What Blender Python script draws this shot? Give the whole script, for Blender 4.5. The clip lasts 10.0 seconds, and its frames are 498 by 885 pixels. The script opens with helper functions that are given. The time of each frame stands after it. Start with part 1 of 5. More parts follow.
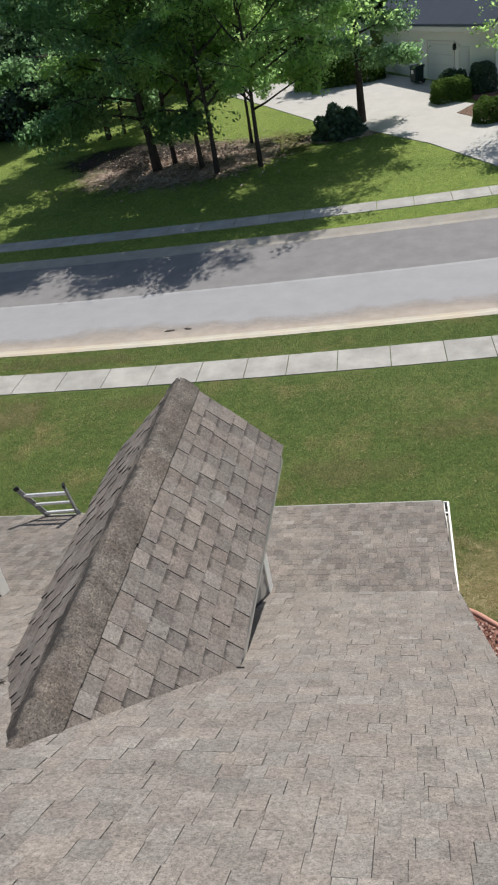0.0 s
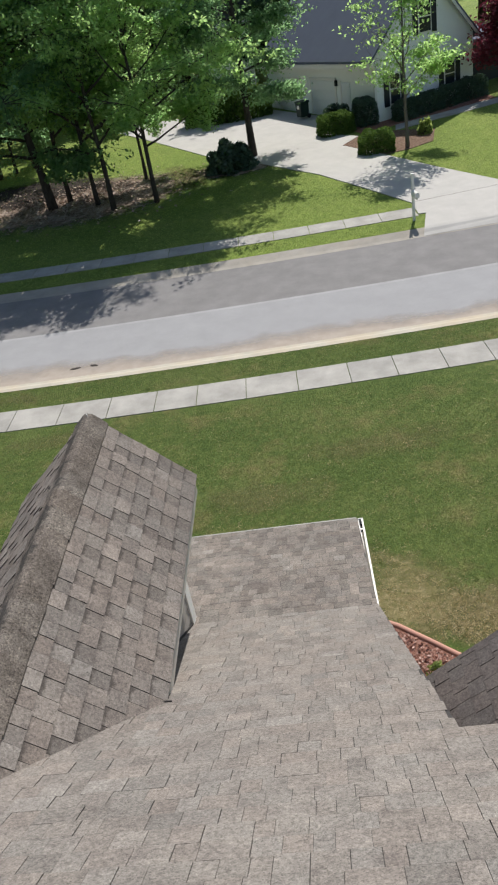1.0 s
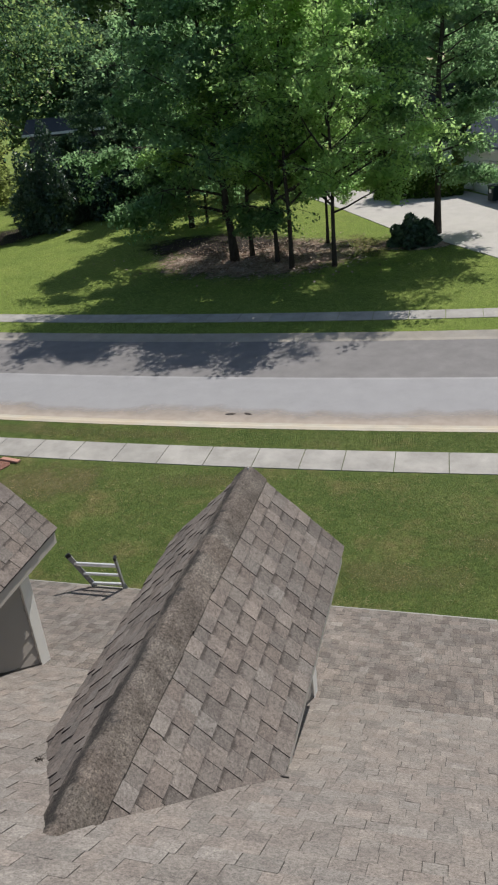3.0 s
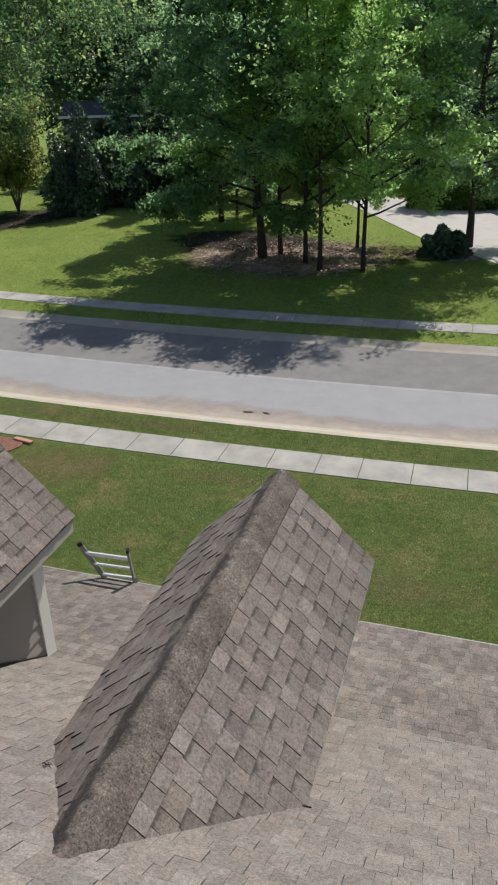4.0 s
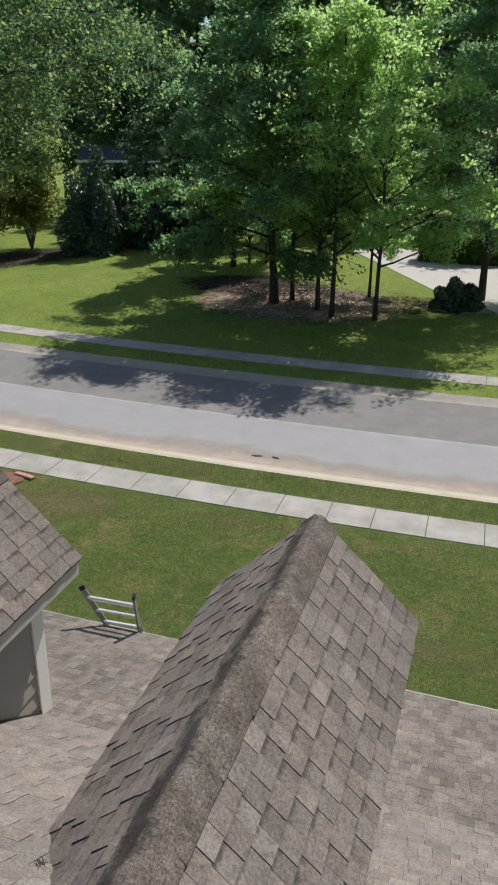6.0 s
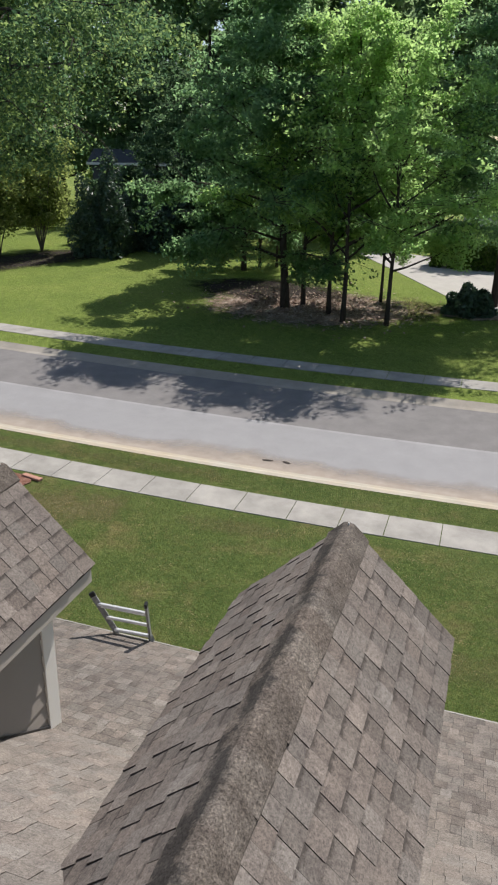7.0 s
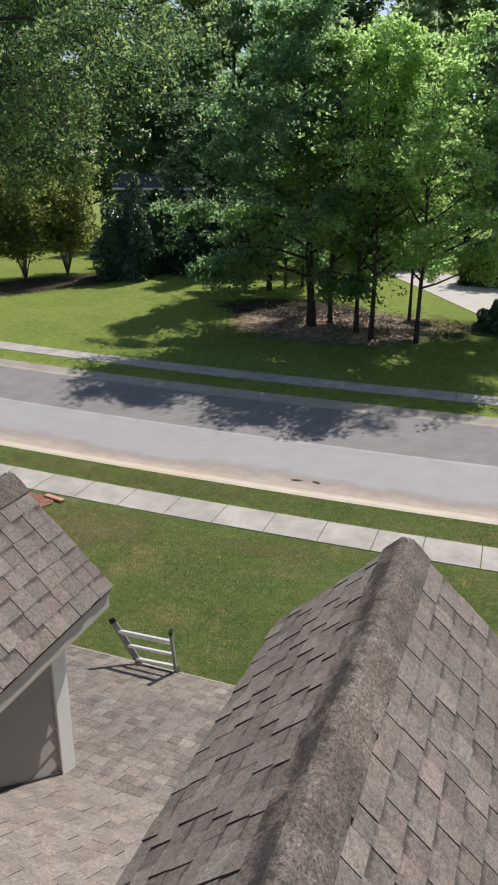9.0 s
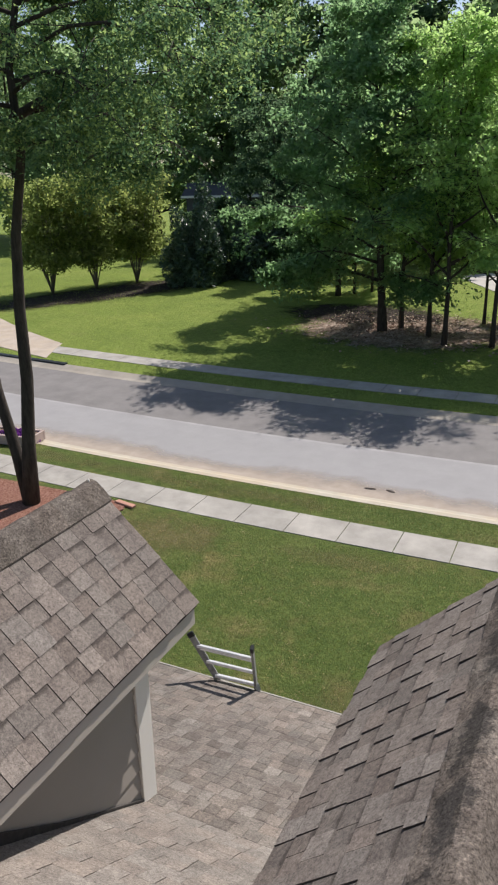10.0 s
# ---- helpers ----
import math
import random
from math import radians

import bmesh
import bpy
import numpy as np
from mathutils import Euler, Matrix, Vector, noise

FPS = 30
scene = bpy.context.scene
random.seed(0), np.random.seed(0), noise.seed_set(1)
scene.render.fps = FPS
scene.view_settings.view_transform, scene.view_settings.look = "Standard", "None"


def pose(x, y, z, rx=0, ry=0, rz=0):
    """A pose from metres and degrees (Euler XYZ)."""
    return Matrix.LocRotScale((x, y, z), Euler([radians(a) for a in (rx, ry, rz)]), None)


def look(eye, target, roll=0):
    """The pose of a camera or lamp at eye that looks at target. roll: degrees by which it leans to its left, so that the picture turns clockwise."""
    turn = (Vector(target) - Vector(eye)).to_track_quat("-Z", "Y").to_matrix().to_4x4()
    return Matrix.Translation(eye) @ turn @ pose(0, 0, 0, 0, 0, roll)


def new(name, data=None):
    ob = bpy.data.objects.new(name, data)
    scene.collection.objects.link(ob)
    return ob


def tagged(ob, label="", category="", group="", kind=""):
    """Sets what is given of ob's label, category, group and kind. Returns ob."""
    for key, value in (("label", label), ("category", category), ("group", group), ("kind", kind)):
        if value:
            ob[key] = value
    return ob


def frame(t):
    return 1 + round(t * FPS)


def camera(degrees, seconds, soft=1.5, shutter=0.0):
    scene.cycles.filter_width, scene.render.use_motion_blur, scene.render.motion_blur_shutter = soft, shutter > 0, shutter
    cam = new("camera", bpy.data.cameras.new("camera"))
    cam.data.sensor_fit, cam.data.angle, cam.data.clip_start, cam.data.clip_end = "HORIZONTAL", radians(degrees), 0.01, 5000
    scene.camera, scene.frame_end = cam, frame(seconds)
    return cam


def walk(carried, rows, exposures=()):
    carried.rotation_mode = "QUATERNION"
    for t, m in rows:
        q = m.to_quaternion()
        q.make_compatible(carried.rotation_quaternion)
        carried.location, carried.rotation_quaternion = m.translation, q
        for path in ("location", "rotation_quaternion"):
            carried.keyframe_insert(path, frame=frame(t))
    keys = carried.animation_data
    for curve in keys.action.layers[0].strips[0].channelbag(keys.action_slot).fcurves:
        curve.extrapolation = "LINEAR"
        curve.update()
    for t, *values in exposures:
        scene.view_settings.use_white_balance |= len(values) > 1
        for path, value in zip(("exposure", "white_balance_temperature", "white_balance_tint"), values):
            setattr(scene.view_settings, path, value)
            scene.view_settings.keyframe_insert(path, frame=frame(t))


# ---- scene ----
cam = camera(36.8, 10.0, 2.2)
PATH = [
    (0, (2.069, -0.652, 9.918), (1.648, 0.984, 8.847), -11.0),
    (0.5, (2.095, -0.676, 9.909), (1.832, 1.001, 8.85), -11.1),
    (1, (2.098, -0.69, 9.915), (1.908, 1.008, 8.876), -10.8),
    (1.5, (2.075, -0.695, 9.929), (1.891, 1.016, 8.911), -10.3),
    (2, (2.043, -0.669, 9.931), (1.75, 1.059, 8.967), -9.7),
    (2.5, (1.972, -0.655, 9.98), (1.523, 1.08, 9.093), -8.3),
    (2.7, (1.953, -0.673, 10.004), (1.452, 1.059, 9.138), -7.6),
    (4, (1.564, -0.438, 9.891), (1.005, 1.279, 9.032), -1.6),
    (4.5, (1.494, -0.288, 9.776), (0.946, 1.448, 8.948), 0.0),
    (5, (1.363, -0.167, 9.678), (0.85, 1.589, 8.87), 0.5),
    (5.5, (1.325, -0.05, 9.579), (0.797, 1.715, 8.8), 0.5),
    (6, (1.114, 0.058, 9.538), (0.54, 1.823, 8.792), 0.7),
    (6.2, (1.0, 0.114, 9.503), (0.41, 1.877, 8.765), 1.1),
    (7.3, (0.832, 0.422, 9.322), (0.245, 2.188, 8.587), 1.4),
    (7.5, (0.8, 0.505, 9.27), (0.232, 2.273, 8.528), 1.4),
    (8, (0.791, 0.657, 9.137), (0.249, 2.442, 8.415), 1.7),
    (8.5, (0.642, 0.776, 9.063), (0.066, 2.56, 8.366), 1.5),
    (9, (0.559, 0.921, 8.964), (-0.102, 2.683, 8.289), 0.3),
    (9.5, (0.382, 1.064, 8.886), (-0.349, 2.801, 8.217), -0.3),
    (10, (0.202, 1.207, 8.822), (-0.619, 2.908, 8.165), -1.1),
]
walk(cam, [(t, look(eye, target, roll)) for t, eye, target, roll in PATH], [(0.0, 0.19, 6380, 9), (1.0, 0.17, 6400, 9), (2.5, -0.02, 6430, 10), (4.0, 0.04, 6470, 10), (6.0, 0.08, 6500, 10), (7.5, 0.18, 6550, 12), (10.0, 0.22, 6600, 13)])

# ---- light ----
SUN = Vector((0.16, 0.615, 0.772)).normalized()          # towards the sun
sky = bpy.data.worlds.new("sky")
scene.world = sky
sky.use_nodes = True
bg = sky.node_tree.nodes["Background"]
air = sky.node_tree.nodes.new("ShaderNodeTexSky")
air.sky_type, air.sun_disc = "NISHITA", False
air.sun_elevation = math.asin(SUN.z)
air.sun_rotation = math.atan2(SUN.x, SUN.y)
sky.node_tree.links.new(air.outputs[0], bg.inputs[0])
bg.inputs[1].default_value = 0.10
sun = new("sun", bpy.data.lights.new("sun", "SUN"))
sun.data.energy, sun.data.angle, sun.data.color = 5.0, radians(0.5), (1.0, 0.955, 0.912)
sun.matrix_world = look((0, 0, 40), Vector((0, 0, 40)) - SUN)


# ---- materials ----
class Net:
    """A node material under construction."""

    def __init__(self, name, rough=0.8, spec=0.3):
        self.m = bpy.data.materials.new(name)
        self.m.use_nodes = True
        self.t = self.m.node_tree
        self.b = self.t.nodes["Principled BSDF"]
        self.b.inputs["Roughness"].default_value = rough
        self.b.inputs["Specular IOR Level"].default_value = spec
        self.co = self.t.nodes.new("ShaderNodeTexCoord").outputs["Object"]
        self.world = self.t.nodes.new("ShaderNodeNewGeometry")

    def node(self, kind, **kw):
        n = self.t.nodes.new(kind)
        for k, v in kw.items():
            n.inputs[k].default_value = v
        return n

    def link(self, a, b):
        self.t.links.new(a, b)

    def noise(self, scale, detail=3.0, rough=0.55, at=None, stretch=None):
        n = self.node("ShaderNodeTexNoise", Scale=scale, Detail=detail, Roughness=rough)
        src = at or self.world.outputs["Position"]
        if stretch:
            mp = self.node("ShaderNodeMapping")
            mp.inputs["Scale"].default_value = stretch
            self.link(src, mp.inputs[0])
            src = mp.outputs[0]
        self.link(src, n.inputs["Vector"])
        return n.outputs["Fac"]

    def ramp(self, fac, *stops):
        r = self.t.nodes.new("ShaderNodeValToRGB")
        e = r.color_ramp.elements
        while len(e) < len(stops):
            e.new(0.5)
        for el, (p, c) in zip(e, stops):
            el.position = p
            el.color = (*c, 1) if len(c) == 3 else c
        self.link(fac, r.inputs[0])
        return r.outputs[0]

    def mix(self, fac, a, b, mode="MIX"):
        n = self.t.nodes.new("ShaderNodeMix")
        n.data_type, n.blend_type = "RGBA", mode
        for sock, v in ((n.inputs[0], fac), (n.inputs[6], a), (n.inputs[7], b)):
            if isinstance(v, (int, float)):
                sock.default_value = v
            elif isinstance(v, tuple):
                sock.default_value = (*v, 1)
            else:
                self.link(v, sock)
        return n.outputs[2]

    def math(self, op, a, b=0.0):
        n = self.t.nodes.new("ShaderNodeMath")
        n.operation = op
        for sock, v in ((n.inputs[0], a), (n.inputs[1], b)):
            if isinstance(v, (int, float)):
                sock.default_value = v
            else:
                self.link(v, sock)
        return n.outputs[0]

    def random(self):
        """One number for each piece: by object, and by island in joined pieces."""
        info = self.t.nodes.new("ShaderNodeObjectInfo")
        return self.math("FRACT", self.math("ADD", info.outputs["Random"], self.world.outputs["Random Per Island"]))

    def done(self, colour, bump=None, strength=0.3, distance=0.01, translucent=0.0):
        if isinstance(colour, tuple):
            self.b.inputs["Base Color"].default_value = (*colour, 1)
        else:
            self.link(colour, self.b.inputs["Base Color"])
        if bump is not None:
            b = self.node("ShaderNodeBump", Strength=strength, Distance=distance)
            self.link(bump, b.inputs["Height"])
            self.link(b.outputs[0], self.b.inputs["Normal"])
        if translucent:
            tr = self.t.nodes.new("ShaderNodeBsdfTranslucent")
            if isinstance(colour, tuple):
                tr.inputs[0].default_value = (*colour, 1)
            else:
                hue = self.node("ShaderNodeHueSaturation", Hue=0.493, Saturation=0.98, Value=2.1)
                self.link(colour, hue.inputs["Color"])
                self.link(hue.outputs[0], tr.inputs[0])
            mx = self.node("ShaderNodeMixShader", Fac=translucent)
            out = self.t.nodes["Material Output"]
            self.link(self.b.outputs[0], mx.inputs[1])
            self.link(tr.outputs[0], mx.inputs[2])
            self.link(mx.outputs[0], out.inputs[0])
        return self.m


def shingle_paint(name, dark, mid, light, streak=0.25, moss=False, band=0.0, edge=0.8, vary=0.5):
    """Mineral granules: a tone for each tab, blotches, old run-off streaks, and coarse and fine grit."""
    n = Net(name, 0.93, 0.15)
    own = n.random()
    piece = n.ramp(own, (0.0, dark), (0.28, mid), (0.72, mid), (1.0, light))
    other = n.math("FRACT", n.math("MULTIPLY", own, 7.31))
    hue = n.ramp(other, (0.0, (0.95, 1.0, 1.03)), (0.45, (1, 1, 1)), (1.0, (1.06, 0.985, 0.955)))
    c = n.mix(vary, piece, hue, "MULTIPLY")
    blotch = n.ramp(n.noise(7.0, 5, 0.65), (0.44, (0, 0, 0)), (0.70, (0.7, 0.7, 0.7)))
    c = n.mix(blotch, c, (mid[0] * 0.70, mid[1] * 0.675, mid[2] * 0.69))
    old = n.ramp(n.noise(1.1, 4, 0.65), (0.36, (1.08, 1.06, 1.03)), (0.68, (0.78, 0.77, 0.77)))
    c = n.mix(streak * 2, c, old, "MULTIPLY")
    clump = n.noise(48.0, 3, 0.75)
    c = n.mix(0.7, c, n.ramp(clump, (0.33, (0.56, 0.55, 0.54)), (0.5, (1, 1, 1)), (0.67, (1.42, 1.4, 1.38))), "MULTIPLY")
    if band:                                   # dark granule band along a tab's head, with the butt's shadow painted in
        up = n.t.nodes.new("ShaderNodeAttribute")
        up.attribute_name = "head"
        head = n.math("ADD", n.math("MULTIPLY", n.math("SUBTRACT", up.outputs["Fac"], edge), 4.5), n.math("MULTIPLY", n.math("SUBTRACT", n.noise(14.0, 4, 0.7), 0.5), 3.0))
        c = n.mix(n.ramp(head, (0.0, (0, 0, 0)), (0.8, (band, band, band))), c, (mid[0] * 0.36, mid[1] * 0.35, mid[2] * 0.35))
    if moss:                                   # black algae along the shaded flank of the cap, ragged and broken
        sep = n.t.nodes.new("ShaderNodeSeparateXYZ")
        n.link(n.co, sep.inputs[0])
        off = n.math("ABSOLUTE", n.math("ADD", sep.outputs[0], 0.085))
        ragged = n.math("ADD", n.math("MULTIPLY", n.math("SUBTRACT", n.noise(16.0, 6, 0.8, stretch=(1.0, 1.6, 1.0)), 0.5), 2.6), n.math("MULTIPLY", n.math("SUBTRACT", n.noise(4.5, 3, 0.6), 0.5), 4.2))
        spread = n.math("ADD", n.math("SUBTRACT", 0.82, n.math("MULTIPLY", off, 9.0)), ragged)
        c = n.mix(n.ramp(spread, (0.2, (0, 0, 0)), (0.75, (0.85, 0.85, 0.85))), c, (0.045, 0.042, 0.039))
        c = n.mix(0.9, c, n.ramp(n.noise(78.0, 2, 0.6), (0.36, (0.5, 0.49, 0.48)), (0.46, (1, 1, 1)), (0.58, (1, 1, 1)), (0.68, (1.65, 1.62, 1.56))), "MULTIPLY")
        c = n.mix(0.8, c, n.ramp(n.noise(6.5, 4, 0.7), (0.36, (0.66, 0.64, 0.62)), (0.6, (1.12, 1.11, 1.1))), "MULTIPLY")
    c = n.mix(0.6, c, n.ramp(n.noise(125.0, 1, 0.5), (0.33, (0.42, 0.41, 0.4)), (0.40, (1, 1, 1)), (0.62, (1, 1, 1)), (0.70, (1.35, 1.34, 1.32))), "MULTIPLY")
    grit = n.noise(170.0, 2, 0.8)
    c = n.mix(0.5, c, n.ramp(grit, (0.30, (0.58, 0.56, 0.55)), (0.5, (1, 1, 1)), (0.68, (1.45, 1.42, 1.38))), "MULTIPLY")
    return n.done(c, n.math("ADD", grit, clump), 0.5, 0.003)


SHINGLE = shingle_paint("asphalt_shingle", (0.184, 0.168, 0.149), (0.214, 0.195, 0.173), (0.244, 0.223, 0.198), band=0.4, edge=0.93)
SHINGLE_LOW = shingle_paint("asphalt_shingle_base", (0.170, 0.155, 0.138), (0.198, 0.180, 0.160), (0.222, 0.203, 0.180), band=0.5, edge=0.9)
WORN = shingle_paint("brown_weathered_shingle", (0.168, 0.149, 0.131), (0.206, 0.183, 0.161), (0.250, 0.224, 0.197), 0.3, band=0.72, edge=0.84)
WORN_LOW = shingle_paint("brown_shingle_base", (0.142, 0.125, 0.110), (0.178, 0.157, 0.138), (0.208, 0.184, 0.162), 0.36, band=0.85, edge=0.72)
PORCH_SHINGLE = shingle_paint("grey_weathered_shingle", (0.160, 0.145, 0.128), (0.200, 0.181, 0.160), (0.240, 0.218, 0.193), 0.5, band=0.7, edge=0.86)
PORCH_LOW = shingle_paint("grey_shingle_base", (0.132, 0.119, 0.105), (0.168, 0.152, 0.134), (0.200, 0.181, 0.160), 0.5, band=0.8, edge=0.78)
# shingle grey with the side gable's shade put into the colour
SHADED_SHINGLE = shingle_paint("shaded_grey_shingle", (0.12, 0.106, 0.098), (0.14, 0.124, 0.115), (0.16, 0.142, 0.132), 0.3)
CAP = shingle_paint("ridge_cap_granules", (0.128, 0.114, 0.099), (0.150, 0.133, 0.116), (0.170, 0.152, 0.133), 0.5, True, vary=0.3)
n = Net("cut_shingle_edge", 0.95)
CUT_EDGE = n.done(n.ramp(n.noise(9, 4, 0.7), (0.35, (0.06, 0.054, 0.048)), (0.65, (0.14, 0.124, 0.108))))
n = Net("roof_felt", 0.95)
FELT = n.done(n.ramp(n.noise(30), (0.3, (0.035, 0.032, 0.03)), (0.7, (0.06, 0.055, 0.05))))


def paint(name, colour, rough=0.55, dirt=0.15, spec=0.35, scale=3.0):
    n = Net(name, rough, spec)
    a = n.noise(scale, 4, 0.6)
    c = n.mix(n.math("MULTIPLY", a, dirt * 2), colour, tuple(v * 0.62 for v in colour))
    return n.done(c, n.noise(40, 2), 0.08, 0.004)


TRIM = paint("beige_trim", (0.50, 0.46, 0.40))
DRIP = paint("weathered_gutter_paint", (0.33, 0.315, 0.27), dirt=0.4)
WHITE = paint("white_trim", (0.78, 0.755, 0.69))
SIDING = paint("grey_siding", (0.305, 0.276, 0.242), 0.6)
FARWHITE = paint("far_white_siding", (0.85, 0.85, 0.80), 0.6, 0.08)
GARAGE = paint("garage_door_paint", (0.72, 0.73, 0.70), 0.5, 0.08)
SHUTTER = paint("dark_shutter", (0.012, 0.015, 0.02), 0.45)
BLACKP = paint("black_plastic", (0.015, 0.016, 0.017), 0.4)
BIN = paint("dark_green_bin", (0.012, 0.03, 0.024), 0.45)
FARROOF = paint("blue_grey_shingles", (0.125, 0.142, 0.182), 0.9, 0.25, 0.1, 1.2)
GREYROOF = paint("dark_grey_shingles", (0.11, 0.112, 0.118), 0.95, 0.3, 0.03, 1.2)
BRICKRED = paint("red_edging", (0.50, 0.26, 0.19), 0.8, 0.3)

n = Net("window_glass", 0.05, 0.5)
n.b.inputs["Metallic"].default_value = 0.0
GLASS = n.done((0.02, 0.025, 0.03))
n = Net("aluminium", 0.38, 0.5)
n.b.inputs["Metallic"].default_value = 0.55
ALU = n.done(n.ramp(n.noise(25), (0.3, (0.70, 0.71, 0.72)), (0.7, (0.86, 0.87, 0.88))), n.noise(120), 0.05, 0.002)

n = Net("dull_aluminium", 0.5, 0.5)
n.b.inputs["Metallic"].default_value = 0.3
ALU_DULL = n.done(n.ramp(n.noise(25), (0.3, (0.20, 0.205, 0.20)), (0.7, (0.33, 0.335, 0.33))), n.noise(120), 0.05, 0.002)


def turf(name, dark, mid, light, worn, lo=0.56, hi=0.74, sheen=(0.9, 0.1), tint=(1, 1, 1)):
    n = Net(name, sheen[0], sheen[1])
    n.b.inputs["Specular Tint"].default_value = (*tint, 1)
    a = n.noise(0.35, 5, 0.62)
    b = n.noise(9.0, 4, 0.7)
    c = n.ramp(a, (0.3, dark), (0.52, mid), (0.74, light))
    c = n.mix(n.ramp(n.noise(0.55, 6, 0.7), (lo, (0, 0, 0)), (hi, (0.75, 0.75, 0.75))), c, worn)
    c = n.mix(0.8, c, n.ramp(b, (0.3, (0.55, 0.6, 0.5)), (0.5, (1, 1, 1)), (0.72, (1.42, 1.32, 1.22))), "MULTIPLY")
    tuft = n.math("ADD", n.noise(17.0, 4, 0.75), n.math("MULTIPLY", n.math("SUBTRACT", n.noise(0.8, 4, 0.6), 0.5), 0.5))
    c = n.mix(n.ramp(tuft, (0.58, (0, 0, 0)), (0.74, (0.5, 0.5, 0.5))), c, worn)
    c = n.mix(0.7, c, n.ramp(n.noise(3.2, 3, 0.6), (0.34, (0.74, 0.78, 0.7)), (0.62, (1.16, 1.12, 1.1))), "MULTIPLY")
    c = n.mix(0.5, c, n.ramp(n.noise(34.0, 2, 0.6), (0.34, (0.66, 0.7, 0.62)), (0.5, (1, 1, 1)), (0.66, (1.36, 1.3, 1.24))), "MULTIPLY")
    return n.done(c, n.noise(45.0, 3, 0.8), 0.9, 0.04)


TURF = turf("lawn", (0.070, 0.108, 0.028), (0.090, 0.127, 0.035), (0.118, 0.147, 0.047), (0.20, 0.16, 0.075), 0.52, 0.72)
FARTURF = turf("far_lawn", (0.140, 0.192, 0.050), (0.173, 0.228, 0.058), (0.208, 0.252, 0.070), (0.235, 0.22, 0.10), 0.6, 0.85, (0.85, 0.07), (0.6, 0.85, 0.15))
n = Net("grass_blades", 0.8, 0.15)
BLADE = n.done(n.mix(n.ramp(n.noise(0.5, 5, 0.65), (0.35, (0, 0, 0)), (0.65, (1, 1, 1))), n.ramp(n.random(), (0, (0.085, 0.13, 0.03)), (0.75, (0.13, 0.175, 0.045)), (1, (0.30, 0.26, 0.13))), n.ramp(n.random(), (0, (0.13, 0.155, 0.045)), (0.7, (0.17, 0.19, 0.06)), (1, (0.34, 0.29, 0.16)))), translucent=0.35)


n = Net("straw_blades", 0.85, 0.15)
STRAW = n.done(n.ramp(n.random(), (0, (0.20, 0.17, 0.07)), (0.5, (0.32, 0.26, 0.13)), (1, (0.46, 0.39, 0.24))), translucent=0.3)
n = Net("far_grass_blades", 0.7, 0.15)
FAR_BLADE = n.done(n.mix(n.ramp(n.noise(0.3, 5, 0.65), (0.35, (0, 0, 0)), (0.65, (1, 1, 1))), n.ramp(n.random(), (0, (0.168, 0.25, 0.058)), (1, (0.215, 0.30, 0.070))), n.ramp(n.random(), (0, (0.205, 0.27, 0.066)), (1, (0.27, 0.325, 0.086)))), translucent=0.55)


def slab_paint(name, base, spread=0.12, tan=0.0):
    n = Net(name, 0.9, 0.2)
    a = n.noise(1.3, 5, 0.65)
    c = n.ramp(a, (0.3, tuple(v * (1 - spread) for v in base)), (0.7, tuple(v * (1 + spread) for v in base)))
    tone = n.ramp(n.random(), (0, (0.94, 0.94, 0.94)), (1, (1.04, 1.035, 1.03)))
    c = n.mix(1.0, c, tone, "MULTIPLY")
    if tan:
        c = n.mix(n.ramp(n.noise(0.7, 5, 0.7), (0.4, (0, 0, 0)), (0.62, (tan, tan, tan))), c, (0.45, 0.365, 0.255))
    g = n.noise(60, 3, 0.7)
    c = n.mix(0.4, c, n.ramp(g, (0.3, (0.75, 0.75, 0.75)), (0.7, (1.2, 1.2, 1.2))), "MULTIPLY")
    return n.done(c, g, 0.25, 0.004)


CONCRETE = slab_paint("sidewalk_concrete", (0.345, 0.328, 0.294), 0.22)
DRIVE = slab_paint("driveway_concrete", (0.43, 0.41, 0.375), 0.07)
RAMP = slab_paint("tan_concrete", (0.40, 0.345, 0.285), 0.15, 0.4)
GUTTER = slab_paint("kerb_concrete", (0.44, 0.405, 0.33), 0.12, 0.6)
GUTTER_FAR = slab_paint("grey_kerb_concrete", (0.315, 0.29, 0.248), 0.16, 0.15)
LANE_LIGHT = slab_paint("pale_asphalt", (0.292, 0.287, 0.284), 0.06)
SEAM = slab_paint("worn_asphalt_seam", (0.325, 0.318, 0.312), 0.12)
SEAM_DARK = slab_paint("joint_dirt", (0.20, 0.185, 0.165), 0.2)
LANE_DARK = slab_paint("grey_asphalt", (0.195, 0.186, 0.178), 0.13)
n = Net("washed_sand", 0.95, 0.1)
fade = n.t.nodes.new("ShaderNodeAttribute")
fade.attribute_name = "fade"
c = n.ramp(n.noise(2.2, 5, 0.7), (0.35, (0.37, 0.312, 0.255)), (0.65, (0.43, 0.37, 0.308)))
cover = n.math("ADD", fade.outputs["Fac"], n.math("MULTIPLY", n.math("SUBTRACT", n.noise(0.9, 6, 0.6), 0.5), 0.8))
SAND = n.done(c)
clear = n.t.nodes.new("ShaderNodeBsdfTransparent")
mx = n.t.nodes.new("ShaderNodeMixShader")
n.link(n.ramp(cover, (0.15, (0, 0, 0)), (0.85, (0.9, 0.9, 0.9))), mx.inputs[0])
n.link(clear.outputs[0], mx.inputs[1])
n.link(n.b.outputs[0], mx.inputs[2])
n.link(mx.outputs[0], n.t.nodes["Material Output"].inputs[0])

